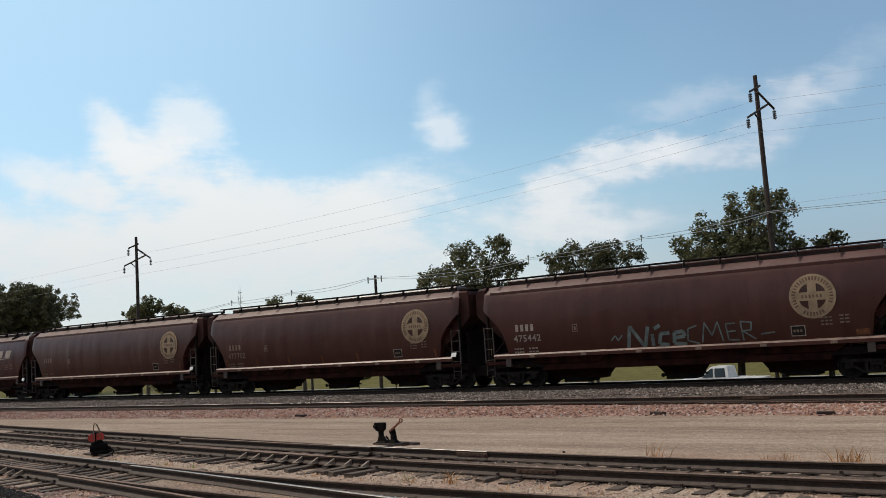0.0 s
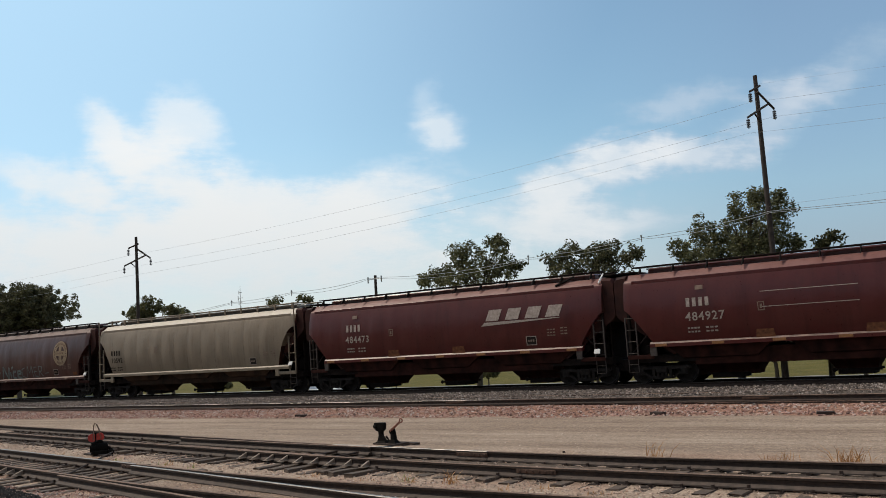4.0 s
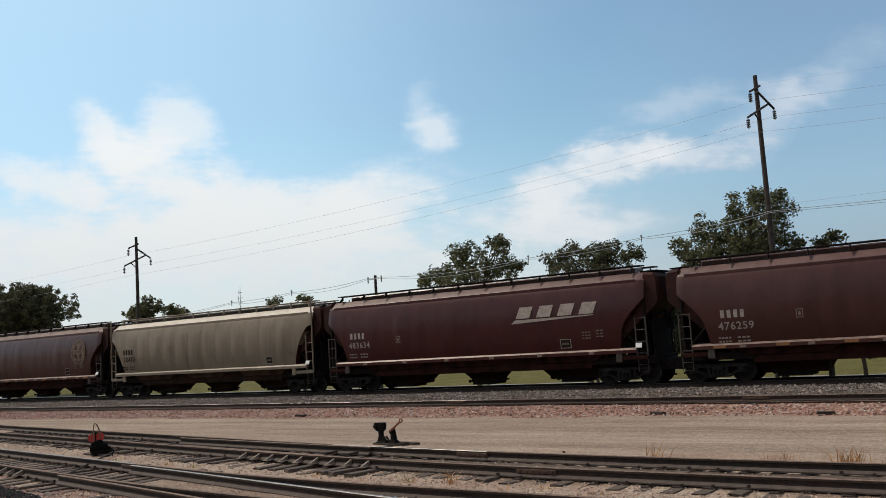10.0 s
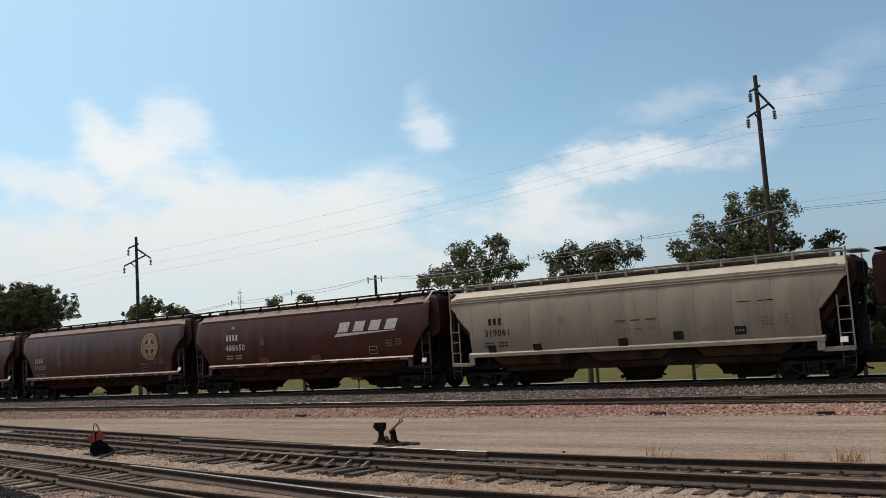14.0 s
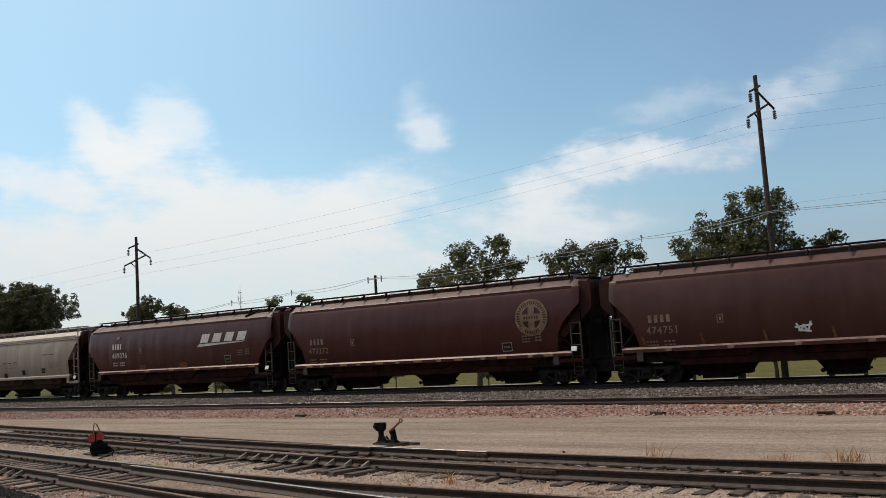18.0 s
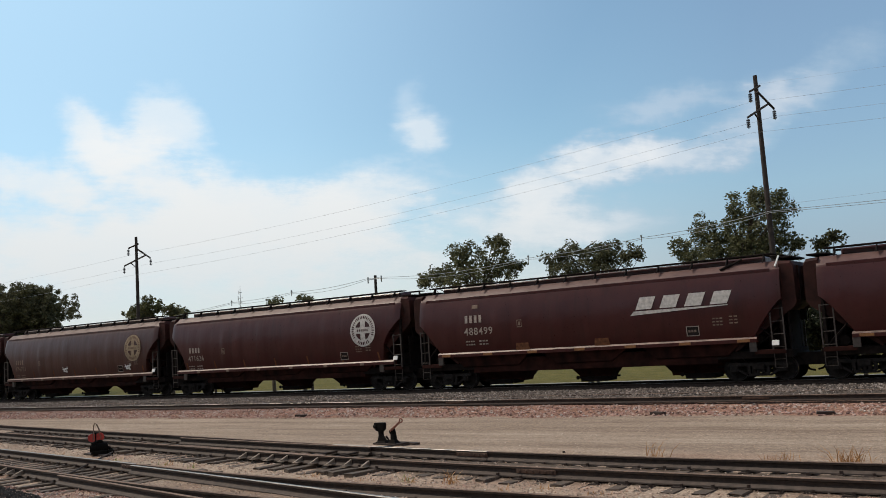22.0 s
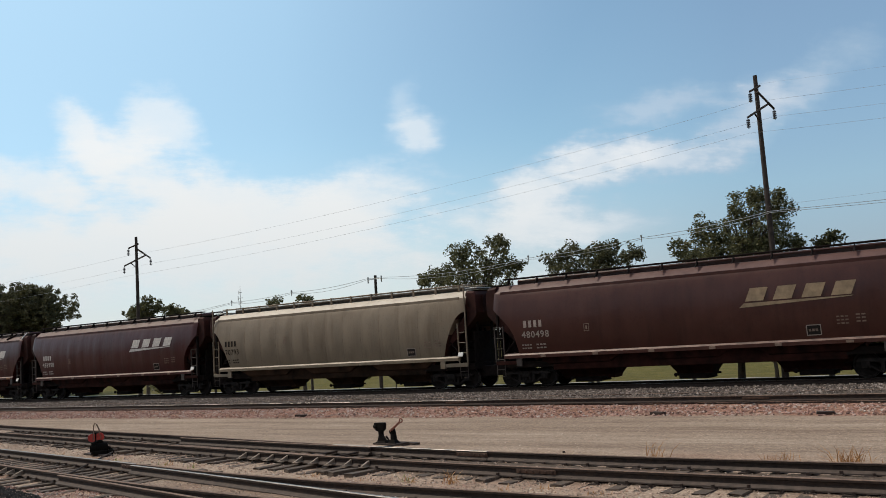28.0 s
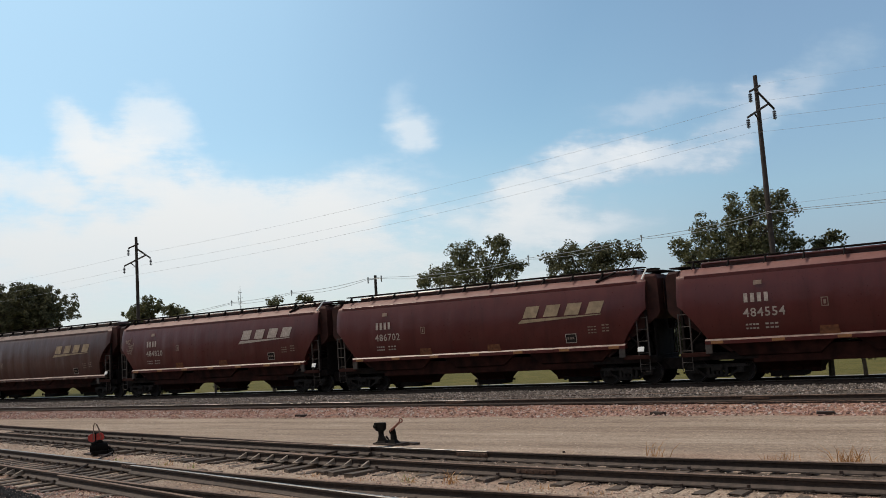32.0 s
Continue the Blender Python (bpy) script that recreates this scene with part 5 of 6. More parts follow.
def end_frame_mesh(kind, key):
    """Open steelwork under the sloping end sheet: posts, cross bars, braces, air tank and brake gear, and an added dark
    plate.
    """
    def make():
        bm = fresh()
        for sy in (-1, 1):
            box(bm, -0.04, 0.06, sy * 1.36 - 0.05, sy * 1.36 + 0.05, 1.1, kind.hang + 0.1)
            box(bm, 0.10, 0.18, sy * 0.62 - 0.05, sy * 0.62 + 0.05, 1.1, kind.eave + 0.1)
            rod(bm, (0.12, sy * 0.55, 1.1), (-0.3, sy * 0.55, kind.hang - 0.4), 0.05, 5)
            rod(bm, (0.0, sy * 1.36, 1.2), (-0.9, sy * 1.36, 2.1), 0.035, 5)
        loft(bm, [[(-0.05, y, 0.9), (-0.05, y, kind.hang - 0.05), (-kind.slope + 0.05, y, kind.sill), (-kind.slope - 0.6, y, 0.9)] for y in (-0.04, 0.04)])
        box(bm, -0.05, 0.03, -1.4, 1.4, 2.05, 2.13)
        box(bm, 0.08, 0.14, -0.62, 0.62, 2.75, 2.83)
        # added plate that closes the view, dark in place of shade in the gap
        box(bm, 0.12, 0.17, -0.95, 0.95, 1.1, 2.55)
        box(bm, -0.75, -0.15, -0.55, 0.1, 1.15, 1.75, 0.03)
        box(bm, -0.5, 0.1, -0.1, 0.45, 1.12, 2.3, 0.05)
        rod(bm, (-0.55, 0.2, 1.35), (-0.55, 1.1, 1.35), 0.17, 10)
        rod(bm, (-0.9, -1.1, 1.55), (-0.9, 0.3, 1.55), 0.14, 10)
        pipe(bm, [(-1.2, -1.05, 1.2), (-0.7, -1.1, 1.5), (-0.3, -1.0, 1.9), (0.1, -0.7, 2.05)], 0.025, 5)
        return mesh_of("end_frame", fix(bm), UNDER)
    return shared(("end_frame", key), make)


LIFT = [0.0]


def bent(bm, off):
    """Lay a flat mesh, drawn in x and z, on the bowed side of a car."""
    for v in bm.verts:
        v.co.y = -side_y(v.co.z) - off - LIFT[0]
    return bm


def words(text, height, mat, thick=1.0):
    """Lettering as a mesh in x and z, its middle at the origin."""
    def make():
        cu = bpy.data.curves.new("lettering", "FONT")
        cu.body, cu.align_x, cu.align_y = text, "CENTER", "CENTER"
        cu.size, cu.resolution_u, cu.offset, cu.space_character = height * 1.38, 2, 0.018 * height * thick, 1.12
        ob = new("lettering", cu)
        bpy.context.view_layer.update()
        me = bpy.data.meshes.new_from_object(ob.evaluated_get(bpy.context.evaluated_depsgraph_get()))
        bpy.data.objects.remove(ob)
        bpy.data.curves.remove(cu)
        return [tuple(v.co) for v in me.vertices], [tuple(p.vertices) for p in me.polygons]
    return shared(("words", text, height, thick), make)


def lettering(parent, text, x, z, height, mat, name="car_number", label="", thick=1.0):
    vs, fs = words(text, height, mat, thick)
    me = bpy.data.meshes.new(name)
    me.from_pydata([(x + a, -side_y(z + b) - 0.012 - LIFT[0], z + b) for a, b, _ in vs], [], fs)
    me.materials.append(mat)
    return part(name, me, None, parent, label)


def quad(bm, pts):
    bm.faces.new([bm.verts.new((x, 0, z)) for x, z in pts])


def marks(parent, x, z, w, h, n, mat, name="stencil"):
    """A row of plain bars, for marks too small or not to be lettered."""
    bm = fresh()
    step = w / n
    for i in range(n):
        a = x - w / 2 + i * step
        quad(bm, [(a, z - h / 2), (a + step * 0.72, z - h / 2), (a + step * 0.72, z + h / 2), (a, z + h / 2)])
    return part(name, bent(bm, 0.011), mat, parent)


def block_mark(parent, x, z, w, h, n, mat):
    """Owner's mark as plain blocks."""
    bm = fresh()
    step = w / n
    for i in range(n):
        a, b = x - w / 2 + i * step, x - w / 2 + (i + 0.58) * step
        quad(bm, [(a, z - h / 2), (b, z - h / 2), (b, z + h / 2), (a, z + h / 2)])
    return part("owner_mark", bent(bm, 0.012), mat, parent)


def swoosh_logo(parent, x, z, mat):
    """Four slanted blocks over a long wedge."""
    bm = fresh()
    lean, h, w = 0.42, 0.48, 0.99
    for i in range(4):
        a = x - 1.84 + i * w
        b = a + w * 0.66
        quad(bm, [(a, z), (b, z), (b + lean * h, z + h), (a + lean * h, z + h)])
    quad(bm, [(x - 2.07, z - 0.22), (x + 1.78, z - 0.07), (x + 1.84, z - 0.04), (x - 1.90, z - 0.06)])
    return part("emblem", bent(bm, 0.012), mat, parent, "pale slanted emblem over a long wedge")


def round_emblem(parent, x, z, r, mat, dark):
    bm = fresh()
    n = 40

    def arc(r0, r1, a0, a1, steps):
        for i in range(steps):
            a, b = a0 + (a1 - a0) * i / steps, a0 + (a1 - a0) * (i + 1) / steps
            quad(bm, [(x + r0 * math.cos(a), z + r0 * math.sin(a)), (x + r1 * math.cos(a), z + r1 * math.sin(a)),
                      (x + r1 * math.cos(b), z + r1 * math.sin(b)), (x + r0 * math.cos(b), z + r0 * math.sin(b))])
    arc(r * 0.60, r, 0, 2 * math.pi, n)
    w = r * 0.19
    for sx in (-1, 1):
        quad(bm, [(x + sx * w, z - w), (x + sx * r * 0.6, z - w), (x + sx * r * 0.6, z + w), (x + sx * w, z + w)][::sx])
    for i in range(8):
        z0, z1 = z - r * 0.6 + r * 0.15 * i, z - r * 0.45 + r * 0.15 * i
        quad(bm, [(x - w, z0), (x + w, z0), (x + w, z1), (x - w, z1)])
    emblem = part("emblem", bent(bm, 0.016), mat, parent, "round pale emblem with a cross")
    bm = fresh()
    rnd = random.Random(4)
    a = 0.25
    while a < 2 * math.pi + 0.1:
        if abs((a % (2 * math.pi)) - 3.9) > 0.22 and abs((a % (2 * math.pi)) - 5.5) > 0.22:
            b = a + rnd.uniform(0.07, 0.11)
            rr, r2 = r * 0.72, r * 0.89
            quad(bm, [(x + rr * math.cos(a), z + rr * math.sin(a)), (x + r2 * math.cos(a), z + r2 * math.sin(a)),
                      (x + r2 * math.cos(b), z + r2 * math.sin(b)), (x + rr * math.cos(b), z + rr * math.sin(b))])
        a += 0.17
    for i in range(6):
        a = x - r * 0.46 + i * r * 0.155
        quad(bm, [(a, z - r * 0.07), (a + r * 0.09, z - r * 0.07), (a + r * 0.09, z + r * 0.07), (a, z + r * 0.07)])
    part("emblem_lettering", bent(bm, 0.021), dark, emblem)["kind"] = "stuff"
    return emblem


def spray(parent, x, z, strokes, width, mat, name="spray_paint"):
    """Sprayed strokes as ribbons, each a piece of its own."""
    for st in strokes:
        bm = fresh()
        for (a, b), (c, d) in zip(st, st[1:]):
            v = Vector((c - a, d - b))
            n = Vector((-v.y, v.x)).normalized() * width
            quad(bm, [(x + a - n.x, z + b - n.y), (x + c - n.x, z + d - n.y), (x + c + n.x, z + d + n.y), (x + a + n.x, z + b + n.y)])
        part(name, bent(bm, 0.013), mat, parent, "pale sprayed stroke")


KINDS = {
    "new": Kind(17.6, 8.12, 4.04, 1.10, 1.25, 0, 2.95, 1.60, 0.05),
    "old": Kind(18.1, 8.38, 4.12, 1.17, 1.9, 0, 3.40, 1.42, 0.08),
    "beige": Kind(18.1, 8.45, 4.08, 1.30, 2.0, 13, 3.45, 1.44, 0.07),
    "grey": Kind(17.45, 8.41, 4.00, 1.06, 2.0, 11, 3.62, 1.54, 0.05),
}
WHEELSETS = []


def hopper_car(style, mat, label):
    """A covered hopper car, standing at the origin with its near side towards -y. Returns the car and its four wheelsets."""
    kd = KINDS[style]
    h, half = kd.half, kd.length / 2
    pale = style in ("beige", "grey")
    root = empty("hopper_car")
    tagged(root, label, "freight car", "cars of the grain train")
    key = (style, mat.name)
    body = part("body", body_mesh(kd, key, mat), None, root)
    e, sill = kd.eave, kd.sill
    for s in (-1, 1):
        part("top_chord", long_box(("chord", key, s), "top_chord", mat, -h + 0.34, h - 0.34, *sorted((s * (side_y(e) - 0.05), s * (side_y(e) + 0.028))), e - 0.08, e + 0.05), None, root)
        x1 = h - 0.45 if style in ("old", "beige") else h - kd.slope + 0.12
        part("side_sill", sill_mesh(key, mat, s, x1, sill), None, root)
        # roof walkway with its brackets
        wz = e + 0.58
        part("walkway", long_box(("walk", key, s), "walkway", mat if pale else UNDER, -h + 0.25, h - 0.25, min(s * 0.50, s * 0.98), max(s * 0.50, s * 0.98), wz, wz + 0.05), None, root)
        n = 13 if pale else 12
        for i in range(n):
            x = -h + 0.6 + (2 * h - 1.2) * i / (n - 1)
            if pale:
                part("walkway_post", post_mesh(mat), None, root, m=pose(x, s * 0.98, e + 0.28))
            else:
                part("walkway_bracket", bracket_mesh(), None, root, m=pose(x, s * 0.94, e + 0.28, 0, 0, 0 if s < 0 else 180))
    part("roof_hatch", long_box(("hatch", key), "roof_hatch", HATCH if pale else mat, -h + 0.7, h - 0.7, -0.48, 0.48, e + 0.30, e + 0.57, bevel=0.05), None, root)
    # ribs or welded seams on the side
    for i in range(kd.ribs):
        x = -h + kd.slope + 0.15 + (2 * h - 2 * kd.slope - 0.3) * i / (kd.ribs - 1)

        def make(w=0.015, dep=0.004):
            bm = fresh()
            zs = np.linspace(sill, e - 0.06, 8)
            loft(bm, [[(-w, -side_y(z) + 0.02, z), (-w * 0.5, -side_y(z) - dep, z), (w * 0.5, -side_y(z) - dep, z), (w, -side_y(z) + 0.02, z)] for z in zs])
            return mesh_of("rib", fix(bm), SEAM)
        part("rib", shared(("rib", key), make), None, root, m=pose(x, 0, 0))
    if style == "grey":
        for s in (-1, 1):
            for z0 in (e - 0.20, e - 0.10):
                part("roof_bead", long_box(("bead", s, z0), "roof_bead", mat, -h + 0.1, h - 0.1, *sorted((s * (side_y(z0) - 0.04), s * (side_y(z0) + 0.05))), z0, z0 + 0.05), None, root)
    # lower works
    # sill widened into a dark filler, for the shade between the bays
    part("centre_sill", long_box(("csill", style), "centre_sill", SHADED_RUST if pale else SHADED_GRIME, -h + 2.6, h - 2.6, -1.2, 1.2, 0.70, 1.30), None, root)
    low = RUSTY if pale else SHADED_GRIME
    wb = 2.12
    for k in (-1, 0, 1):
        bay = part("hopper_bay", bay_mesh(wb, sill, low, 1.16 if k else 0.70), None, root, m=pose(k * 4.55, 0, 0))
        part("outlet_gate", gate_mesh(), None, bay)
    lad = mat if pale else LADDER
    for sx in (-1, 1):
        turn = 0 if sx < 0 else 180
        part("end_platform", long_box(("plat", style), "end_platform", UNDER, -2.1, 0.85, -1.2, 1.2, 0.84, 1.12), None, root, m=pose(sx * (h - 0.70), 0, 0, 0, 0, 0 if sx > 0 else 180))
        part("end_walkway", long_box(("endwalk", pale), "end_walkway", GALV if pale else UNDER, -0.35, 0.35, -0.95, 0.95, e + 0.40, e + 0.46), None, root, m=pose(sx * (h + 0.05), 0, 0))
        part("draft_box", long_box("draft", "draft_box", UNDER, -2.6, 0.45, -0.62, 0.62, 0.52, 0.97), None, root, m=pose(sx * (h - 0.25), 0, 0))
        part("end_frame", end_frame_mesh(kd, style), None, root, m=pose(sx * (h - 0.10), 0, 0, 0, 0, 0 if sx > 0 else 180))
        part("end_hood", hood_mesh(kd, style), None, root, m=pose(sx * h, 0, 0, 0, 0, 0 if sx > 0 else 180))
        for sy in (-1, 1):
            part("end_sill", long_box(("endsill", key), "end_sill", mat if pale else SHADED_GRIME, -kd.slope / 2, kd.slope / 2, -0.04, 0.04, 1.0, 1.16), None, root, m=pose(sx * (h - kd.slope / 2), sy * 1.52, 0))
            if pale:
                part("corner_post", long_box(("cpost", key), "corner_post", mat, -0.028, 0.028, -0.03, 0.03, 1.1, e + 0.62), None, root, m=pose(sx * (h - 0.01), sy * 1.50, 0))
            part("ladder", ladder_mesh(lad, 1.04 if pale else 1.12, 2.95 if pale else 2.66), None, root, m=pose(sx * (h - 0.22) - 0.22, sy * 1.53, 0))
            part("stirrup", stirrup_mesh(), None, root, m=pose(sx * (h - 0.22), sy * 1.52, 0))
            part("jacking_pad", long_box(("jack", key), "jacking_pad", mat if pale else LADDER, -0.15, 0.11, -0.05, 0.05, sill - 0.50, sill - 0.16), None, root, m=pose(sx * (h - kd.slope - 0.02), sy * 1.54, 0))
        part("coupler", coupler_mesh(), None, root, m=pose(sx * (half - 0.33), 0, 0, 0, 0, 0 if sx > 0 else 180))
        part("air_hose", hose_mesh(), None, root, m=pose(sx * (half - 0.42), 0, 0, 0, 0, 0 if sx > 0 else 180))
        tr = part("truck", bolster_mesh(), None, root, m=pose(sx * (half - 1.85), 0, 0))
        for sy in (-1, 1):
            part("side_frame", side_frame_mesh(), None, tr, m=pose(0, sy * 1.0, 0, 0, 0, 0 if sy < 0 else 180))
        for k in (-1, 1):
            ws = part("wheelset", axle_mesh(), None, root, m=pose(sx * (half - 1.85) + k * 0.89, 0, 0.457))
            for sy in (-1, 1):
                part("wheel", wheel_mesh(), None, ws, m=pose(0, sy * 0.76, 0, 0, 0, 0 if sy < 0 else 180))
            WHEELSETS.append((root, ws))
    if style == "new":
        def lever():
            bm = fresh()
            rod(bm, (-0.42, -1.28, e + 0.16), (0.0, -1.02, e + 0.36), 0.05, 6)
            rod(bm, (0.0, -1.02, e + 0.36), (0.34, -0.96, e + 0.50), 0.04, 6)
            return mesh_of("hatch_lever", bm, UNDER)

        def stay():
            bm = fresh()
            rod(bm, (-0.03, -1.36, e + 0.10), (0.05, -1.0, e + 0.50), 0.035, 6)
            return mesh_of("roof_stay", bm, WHITE)
        part("hatch_lever", shared(("lever", style), lever), None, root, "dark hatch lever", m=pose(h - 1.75, 0, 0))
        part("roof_stay", shared(("stay", style), stay), None, root, "bright roof stay", m=pose(h - 0.12, 0, 0))
    part("brake_wheel", brake_wheel_mesh(), None, root, m=pose(h + 0.40, 0.35, 2.35))
    part("step_plate", long_box("step_plate", "step_plate", WHITE, -0.13, 0.13, -0.02, 0.02, -0.10, 0.10), None, root, "small bright white plate", m=pose(h - 0.32, -1.60, 1.55 if style in ("old", "beige") else 1.39, -20))
    return root


def decorate(car, style, mat, d):
    """Lettering, emblem, reflectors and stains on the near side."""
    kd = KINDS[style]
    LIFT[0] = 0.047 if kd.ribs else 0.030
    sill, ink = kd.sill, d.get("ink", PALE)
    x, z = {"new": (-4.85, 2.52), "old": (-6.18, 2.08), "beige": (-6.5, 2.24), "grey": (-5.89, 2.39)}[style]
    x, z = d.get("at", (x, z))
    hgt = 0.33 if style == "new" else 0.29
    gap = {"new": 0.56, "grey": 0.50}.get(style, 0.46)
    block_mark(car, x - (0.2 if style == "new" else 0.05), z + gap, 0.98 if style != "grey" else 0.75, hgt, 4 if style != "grey" else 3, ink)
    if d.get("number"):
        lettering(car, d["number"], x, z, hgt, ink, label="painted car number")
    for k in (0, 1):
        marks(car, x - 0.45, z - 0.42 - 0.14 * k, 0.5, 0.06, 4, ink)
        marks(car, x + 0.25, z - 0.42 - 0.14 * k, 0.5, 0.06, 3, ink)
    if d.get("logo"):
        swoosh_logo(car, 4.42, 2.94, d["logo"])
    if d.get("herald"):
        round_emblem(car, d.get("herald_x", 6.17), 2.96, 0.79, d["herald"], CREAM_DIM if d["herald"] == CREAM else mat)
    # small framed panel, round mark, service stencils
    bm = fresh()
    px, pz = {"new": (4.8, 1.98), "old": (4.85, 1.77), "beige": (5.38, 1.77), "grey": (4.58, 1.91)}[style]
    for (a, b, c, f) in ((-0.25, 0.25, 0.16, 0.19), (-0.25, 0.25, -0.19, -0.16), (-0.25, -0.22, -0.16, 0.16), (0.22, 0.25, -0.16, 0.16)):
        quad(bm, [(px + a, pz + c), (px + b, pz + c), (px + b, pz + f), (px + a, pz + f)])
    panel = part("stencil_panel", bent(bm, 0.014), PALE, car)
    bm = fresh()
    quad(bm, [(px - 0.23, pz - 0.17), (px + 0.23, pz - 0.17), (px + 0.23, pz + 0.17), (px - 0.23, pz + 0.17)])
    part("stencil_field", bent(bm, 0.010), DARKTXT, panel)
    marks(panel, px, pz, 0.34, 0.09, 3, FADED)
    for k in (0, 1, 2):
        marks(car, px + 1.0, pz + 0.42 - 0.12 * k, 0.42, 0.05, 3, FADED)
        marks(car, px + 1.6, pz + 0.46 - 0.12 * k, 0.36, 0.05, 2, FADED)
    bm = fresh()
    sx = -2.75 if style != "old" else -3.9
    sz = 2.75 if style != "old" else 2.40
    for (a, b, c, f) in ((-0.12, 0.12, 0.13, 0.16), (-0.12, 0.12, -0.16, -0.13), (-0.12, -0.09, -0.13, 0.13), (0.09, 0.12, -0.13, 0.13), (-0.04, 0.04, -0.08, 0.08)):
        quad(bm, [(sx + a, sz + c), (sx + b, sz + c), (sx + b, sz + f), (sx + a, sz + f)])
    part("stencil", bent(bm, 0.012), FADED, car)
    if style == "new":
        marks(car, x - 0.1, 3.62, 0.42, 0.16, 1, FADED, "faded_patch")
    # reflectors along the sill
    if d.get("reflect"):
        n = 7
        for i in range(n):
            rx = -kd.half + kd.slope + 0.35 + (2 * kd.half - 2 * kd.slope - 0.7) * i / (n - 1)
            part("reflector", long_box("reflector", "reflector", ORANGE, -0.23, 0.23, -0.006, 0.006, -0.05, 0.05, bevel=0), None, car, "yellow reflector strip", m=pose(rx, -1.63, sill - 0.085))
    if d.get("patch"):
        bm = fresh()
        rx = kd.half - 1.42
        quad(bm, [(rx - 0.22, sill + 0.10), (rx + 0.22, sill + 0.10), (rx + 0.21, sill + 0.31), (rx - 0.22, sill + 0.30)])
        part("primer_patch", bent(bm, 0.009), RUSTSTAIN, car, "square patch of orange primer")
    if style == "old":
        for i in range(7):
            rx = -kd.half + kd.slope + 0.2 + (2 * kd.half - 2 * kd.slope - 0.4) * i / 6
            if i in d.get("skip", ()):
                continue
            bm = fresh()
            quad(bm, [(rx, sill + 0.04), (rx + 0.10, sill + 0.04), (rx + 0.02, sill + 0.46), (rx - 0.07, sill + 0.46)])
            part("primer_strip", bent(bm, 0.009), RUSTSTAIN, car, "vertical strip of orange primer")
        for i in range(6):
            rx = -6.0 + 2.4 * i
            part("sill_bracket", long_box(("sbr", mat.name), "sill_bracket", FADED, -0.12, 0.12, -0.012, 0.012, -0.05, 0.05), None, car, m=pose(rx, -1.63, sill - 0.10))
    if style == "new":
        for rx in (-2.7, 1.0):
            bm = fresh()
            quad(bm, [(rx - 0.35, 1.62), (rx + 0.35, 1.62), (rx + 0.30, 1.92), (rx - 0.30, 1.92)])
            part("primer_patch", bent(bm, 0.008), RUSTSTAIN, car, "faded orange primer patch")
    if style == "grey":
        for rx, rz in ((-6.25, 1.72), (-4.0, 1.68), (-0.1, 1.7), (2.2, 1.85)):
            bm = fresh()
            quad(bm, [(rx - 0.2, rz - 0.16), (rx + 0.2, rz - 0.16), (rx + 0.2, rz + 0.16), (rx - 0.2, rz + 0.16)])
            part("dark_panel", bent(bm, 0.010), DARKTXT, car, "small dark painted panel")
        marks(car, 0.6, 2.55, 1.9, 0.06, 3, RUSTSTAIN)
        marks(car, 0.7, 2.2, 1.5, 0.05, 3, FADED)
        marks(car, 5.3, 2.95, 1.6, 0.035, 2, DARKTXT)


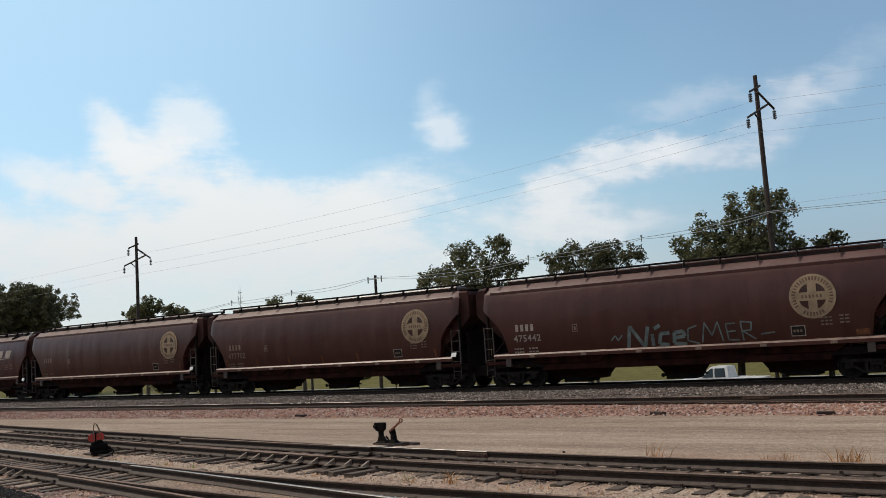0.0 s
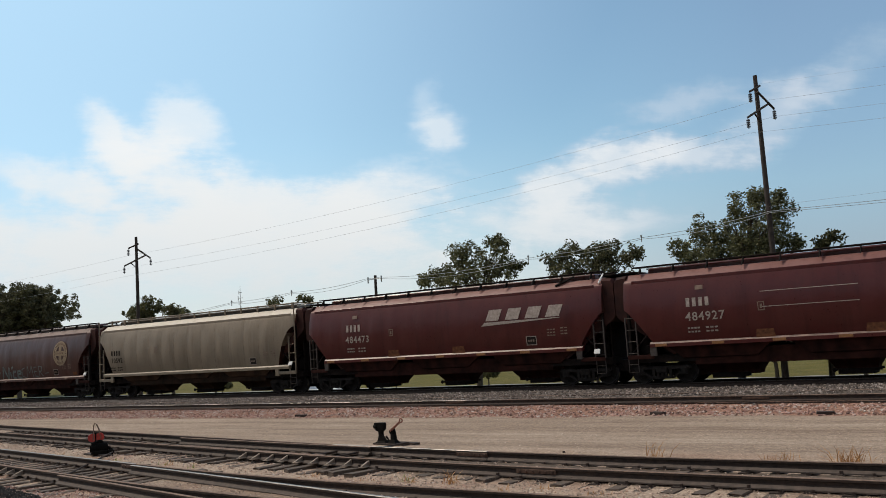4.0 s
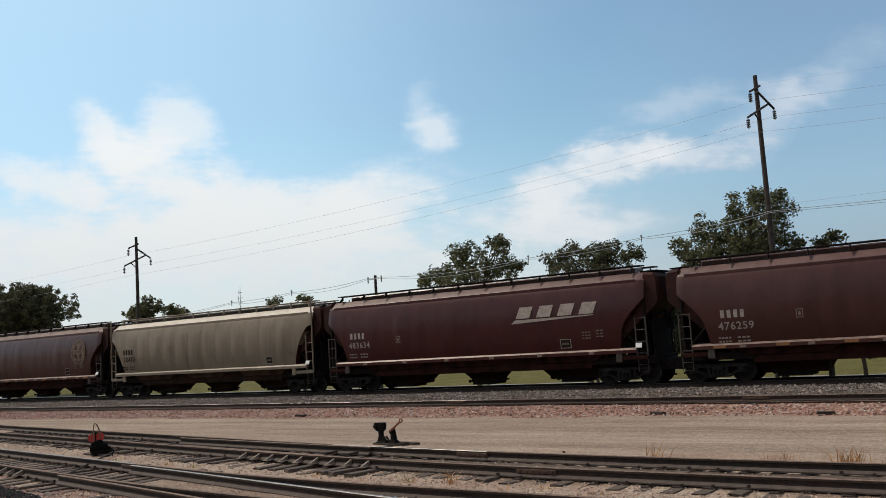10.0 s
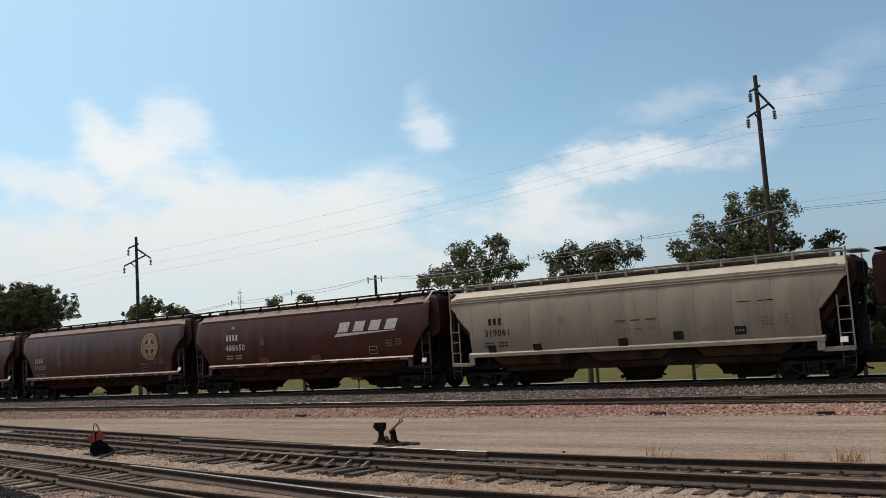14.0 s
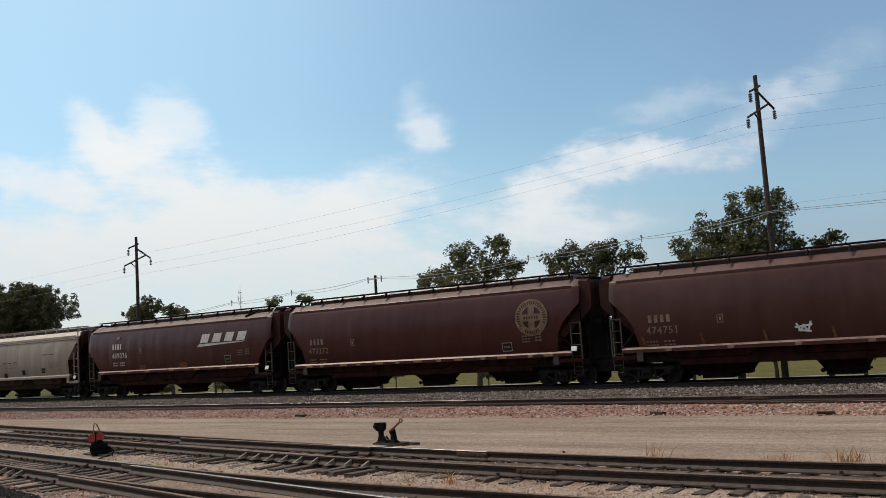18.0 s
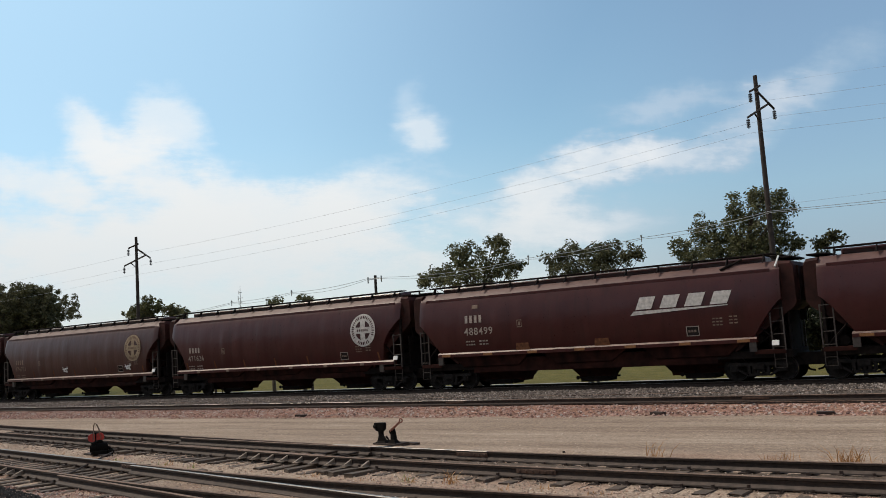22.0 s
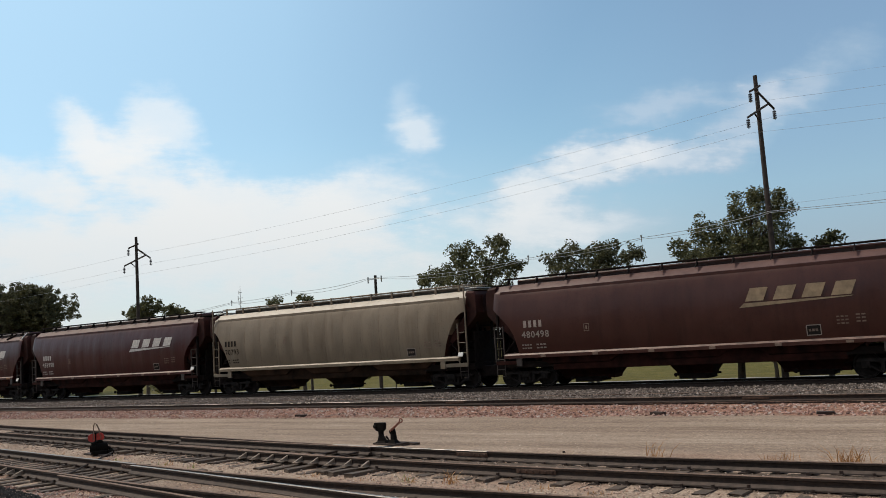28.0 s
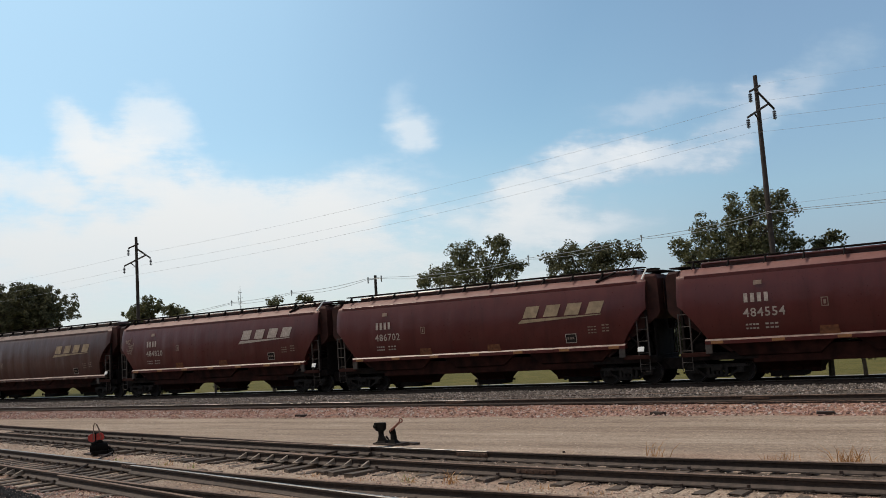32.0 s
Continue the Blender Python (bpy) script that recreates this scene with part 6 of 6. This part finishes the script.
# middles of the cars, in metres along the track at the clip's start
MIDDLES = [-66.1, -48.95, -30.90, -12.80, 5.22, 22.85, 40.05, 57.92, 75.86, 93.82, 111.93, 129.62, 147.38, 165.14, 182.88,
           200.98, 219.08, 236.76, 254.27, 272.21, 290.48, 308.81, 326.55, 344.09, 361.6]
BROWN_L = "dirty brown covered hopper car with a faded round emblem"
CARS = [
    ("new", BROWN2, "brown covered hopper car with a pale slanted emblem", dict(logo=PALE)),
    ("old", BROWN, BROWN_L, dict(herald=CREAM, ink=FADED)),
    ("old", BROWN, "faded brown covered hopper car with orange primer strips", dict(herald=CREAM, ink=FADED, number="477702", herald_x=6.0)),
    ("old", BROWN, "brown covered hopper car with graffiti and a round emblem", dict(herald=CREAM, number="475442", skip=range(7), graffiti="large", herald_x=5.45, patch=True)),
    ("beige", BEIGE, "beige covered hopper car with rusty lower bays", dict(ink=DARKTXT, number="70592")),
    ("new", RED, "red covered hopper car with a slanted pale emblem", dict(logo=PALE, number="484473", reflect=True)),
    ("new", RED, "red covered hopper car with orange reflectors", dict(logo=PALE, number="484927", reflect=True, lines=True)),
    ("old", BROWN, "dusty dark brown covered hopper car with yellow reflectors", dict(herald=CREAM_WORN, ink=FADED, number="474878", reflect=True, skip=range(7))),
    ("beige", BEIGE, "beige covered hopper car with faint lettering", dict(ink=DARKTXT, number="70470")),
    ("old", BROWN2, "brown covered hopper car with a slanted pale emblem", dict(logo=PALE, number="483634", skip=range(7), at=(-6.3, 2.23))),
    ("old", BROWN, BROWN_L, dict(herald=CREAM, number="476259", skip=range(7), reflect=True, herald_x=5.44, patch=True)),
    ("new", BROWN2, "dark brown covered hopper car with bright white emblem", dict(logo=INKWHITE, ink=INKWHITE, number="488650", reflect=True)),
    ("grey", GREY, "light grey ribbed covered hopper car with dark panels", dict(ink=DARKTXT, number="319061")),
    ("new", BROWN2, "dark brown covered hopper car with bright white emblem", dict(logo=INKWHITE, ink=INKWHITE, number="489076", reflect=True)),
    ("old", BROWN2, "dark brown covered hopper car with a cream round emblem", dict(herald=CREAM_WORN, ink=FADED, number="473272", skip=range(7), reflect=True)),
    ("old", BROWN, "faded brown covered hopper car with small graffiti tags", dict(herald=CREAM, ink=FADED, number="474751", graffiti="small")),
    ("old", BROWN2, "brown covered hopper car with a bright white round emblem", dict(herald=INKWHITE, number="471626")),
    ("new", BROWN2, "brown covered hopper car with white emblem and number", dict(logo=INKWHITE, ink=PALE, number="488499", reflect=True)),
    ("new", BROWN2, "dark brown covered hopper car with white lettering", dict(logo=INKWHITE, ink=INKWHITE, number="489329", reflect=True)),
    ("old", BROWN2, "brown covered hopper car with a white slanted emblem", dict(logo=INKWHITE, ink=INKWHITE, number="483998", skip=range(7), at=(-6.3, 2.23))),
    ("beige", BEIGE, "beige covered hopper car with faint lettering", dict(ink=DARKTXT, number="70793", at=(-6.8, 2.3))),
    ("old", BROWN, "dark brown covered hopper car with a cream slanted emblem", dict(logo=CREAM, number="480498", skip=range(7), at=(-6.3, 2.23))),
    ("new", RED, "red covered hopper car with a pale slanted emblem", dict(logo=PALE, number="484820", reflect=True, graffiti="end")),
    ("new", RED, "dull red covered hopper car with a cream emblem", dict(logo=CREAM, number="486702", reflect=True)),
    ("new", RED, "red covered hopper car with orange reflectors", dict(logo=PALE, number="484554", reflect=True)),
]
BIG_TAG = [[(-1.9, -.4), (-1.75, .45), (-1.2, -.4), (-1.0, .4)], [(-.85, -.35), (-.85, .1)], [(-.75, .3), (-.5, .42)], [(-.15, .1), (-.5, .1), (-.6, -.3), (-.2, -.35)],
           [(.0, -.1), (.45, -.05), (.4, .15), (.05, .1), (.0, -.3), (.5, -.35)]]
BIG_TAG2 = [[(.95, .3), (.6, .2), (.55, -.25), (1.0, -.38)], [(1.1, -.35), (1.25, .4), (1.5, -.1), (1.75, .4), (1.9, -.35)], [(2.4, .3), (2.05, .3), (2.1, -.3), (2.5, -.32)],
            [(2.05, 0), (2.4, .02)], [(2.65, -.35), (2.6, .35), (3.0, .3), (2.95, .02), (2.65, 0), (3.1, -.32)], [(-2.6, -.1), (-2.4, .1), (-2.3, -.1), (-2.1, .1)], [(3.3, -.15), (3.8, -.1)]]
SMALL_TAG = [[(-.25, .15), (-.1, -.15), (0, .1), (.12, -.18), (.26, .2)], [(-.3, 0), (.3, .08)], [(-.2, -.1), (.25, -.16)]]

TRAIN = []
for i, (style, mat, label, d) in enumerate(CARS):
    car = hopper_car(style, mat, label)
    decorate(car, style, mat, d)
    if d.get("graffiti") == "large":
        spray(car, 0.25, 1.86, BIG_TAG, 0.070, SPRAY)
        spray(car, 0.25, 1.88, BIG_TAG2, 0.028, SPRAY)
    if d.get("graffiti") == "small":
        spray(car, -0.97, 1.90, SMALL_TAG, 0.035, WHITE)
        spray(car, 5.6, 1.86, SMALL_TAG, 0.035, WHITE)
    if d.get("graffiti") == "end":
        for dx, dz in ((-7.35, 3.35), (-7.05, 3.05), (-7.2, 2.75)):
            spray(car, dx, dz, SMALL_TAG, 0.018, FADED)
    if d.get("lines"):
        for z in (3.28, 2.72):
            marks(car, -0.45, z, 4.6, 0.025, 1, PALE, "painted_line")
    TRAIN.append((car, MIDDLES[i]))


# ---- what moves ----
def travelled(t):
    return 11.622345 * t - 0.002505 * t * t - 0.00010823 * t ** 3


def motions():
    walk(DOME, [(0.0, pose(0, 0, 0)), (16.0, pose(0, 0, 0, 0, 0, 1.0)), (32.0, pose(0, 0, 0, 0, 0, 2.0))])
    walk(PICKUP, [(t, pose(-18.2 - 8.76 * t, 55.5, -2.27)) for t in range(0, 33, 4)])
    for w in PICKUP_WHEELS:
        x, y = w.location.x, w.location.y
        keys = [k / 20 for k in range(0, 160)] + [32.0]
        walk(w, [(t, pose(x, y, 0.38, 0, -math.degrees(8.76 * min(t, 7.95) / 0.38) % 360.0, 0)) for t in keys])
    # the trees sway in gusts
    for ob, foot, ph, k in SWAYING:
        rows = []
        for i in range(65):
            t = i * 0.5
            gust = 0.6 + 0.4 * math.sin(0.45 * t + 0.6)
            side = k * gust * (math.sin(2.1 * t + ph) + 0.6 * math.sin(3.7 * t + 2 * ph)) - 0.7 * math.exp(-((t - 16.5) / 3.0) ** 2)
            rows.append((t, pose(*foot, k * 0.5 * math.sin(1.7 * t + ph), side, 0)))
        walk(ob, rows)
    start = {}
    for car, x0 in TRAIN:
        walk(car, [(t, pose(x0 - travelled(t), TRACK_A, 0)) for t in range(0, 33, 2)])
        start[car] = x0
    for car, ws in WHEELSETS:
        x, z = ws.location.x, ws.location.z
        shown = [k for k in range(0, 961) if -84 < start[car] - travelled(k / 30) < 14]
        keys = sorted({0, 960, *shown})
        rows = []
        for k in keys:
            t = min(max(k, shown[0]), shown[-1]) / 30
            rows.append((k / 30, pose(x, 0, z, 0, -math.degrees(travelled(t) / 0.457) % 360.0, 0)))
        walk(ws, rows)


motions()
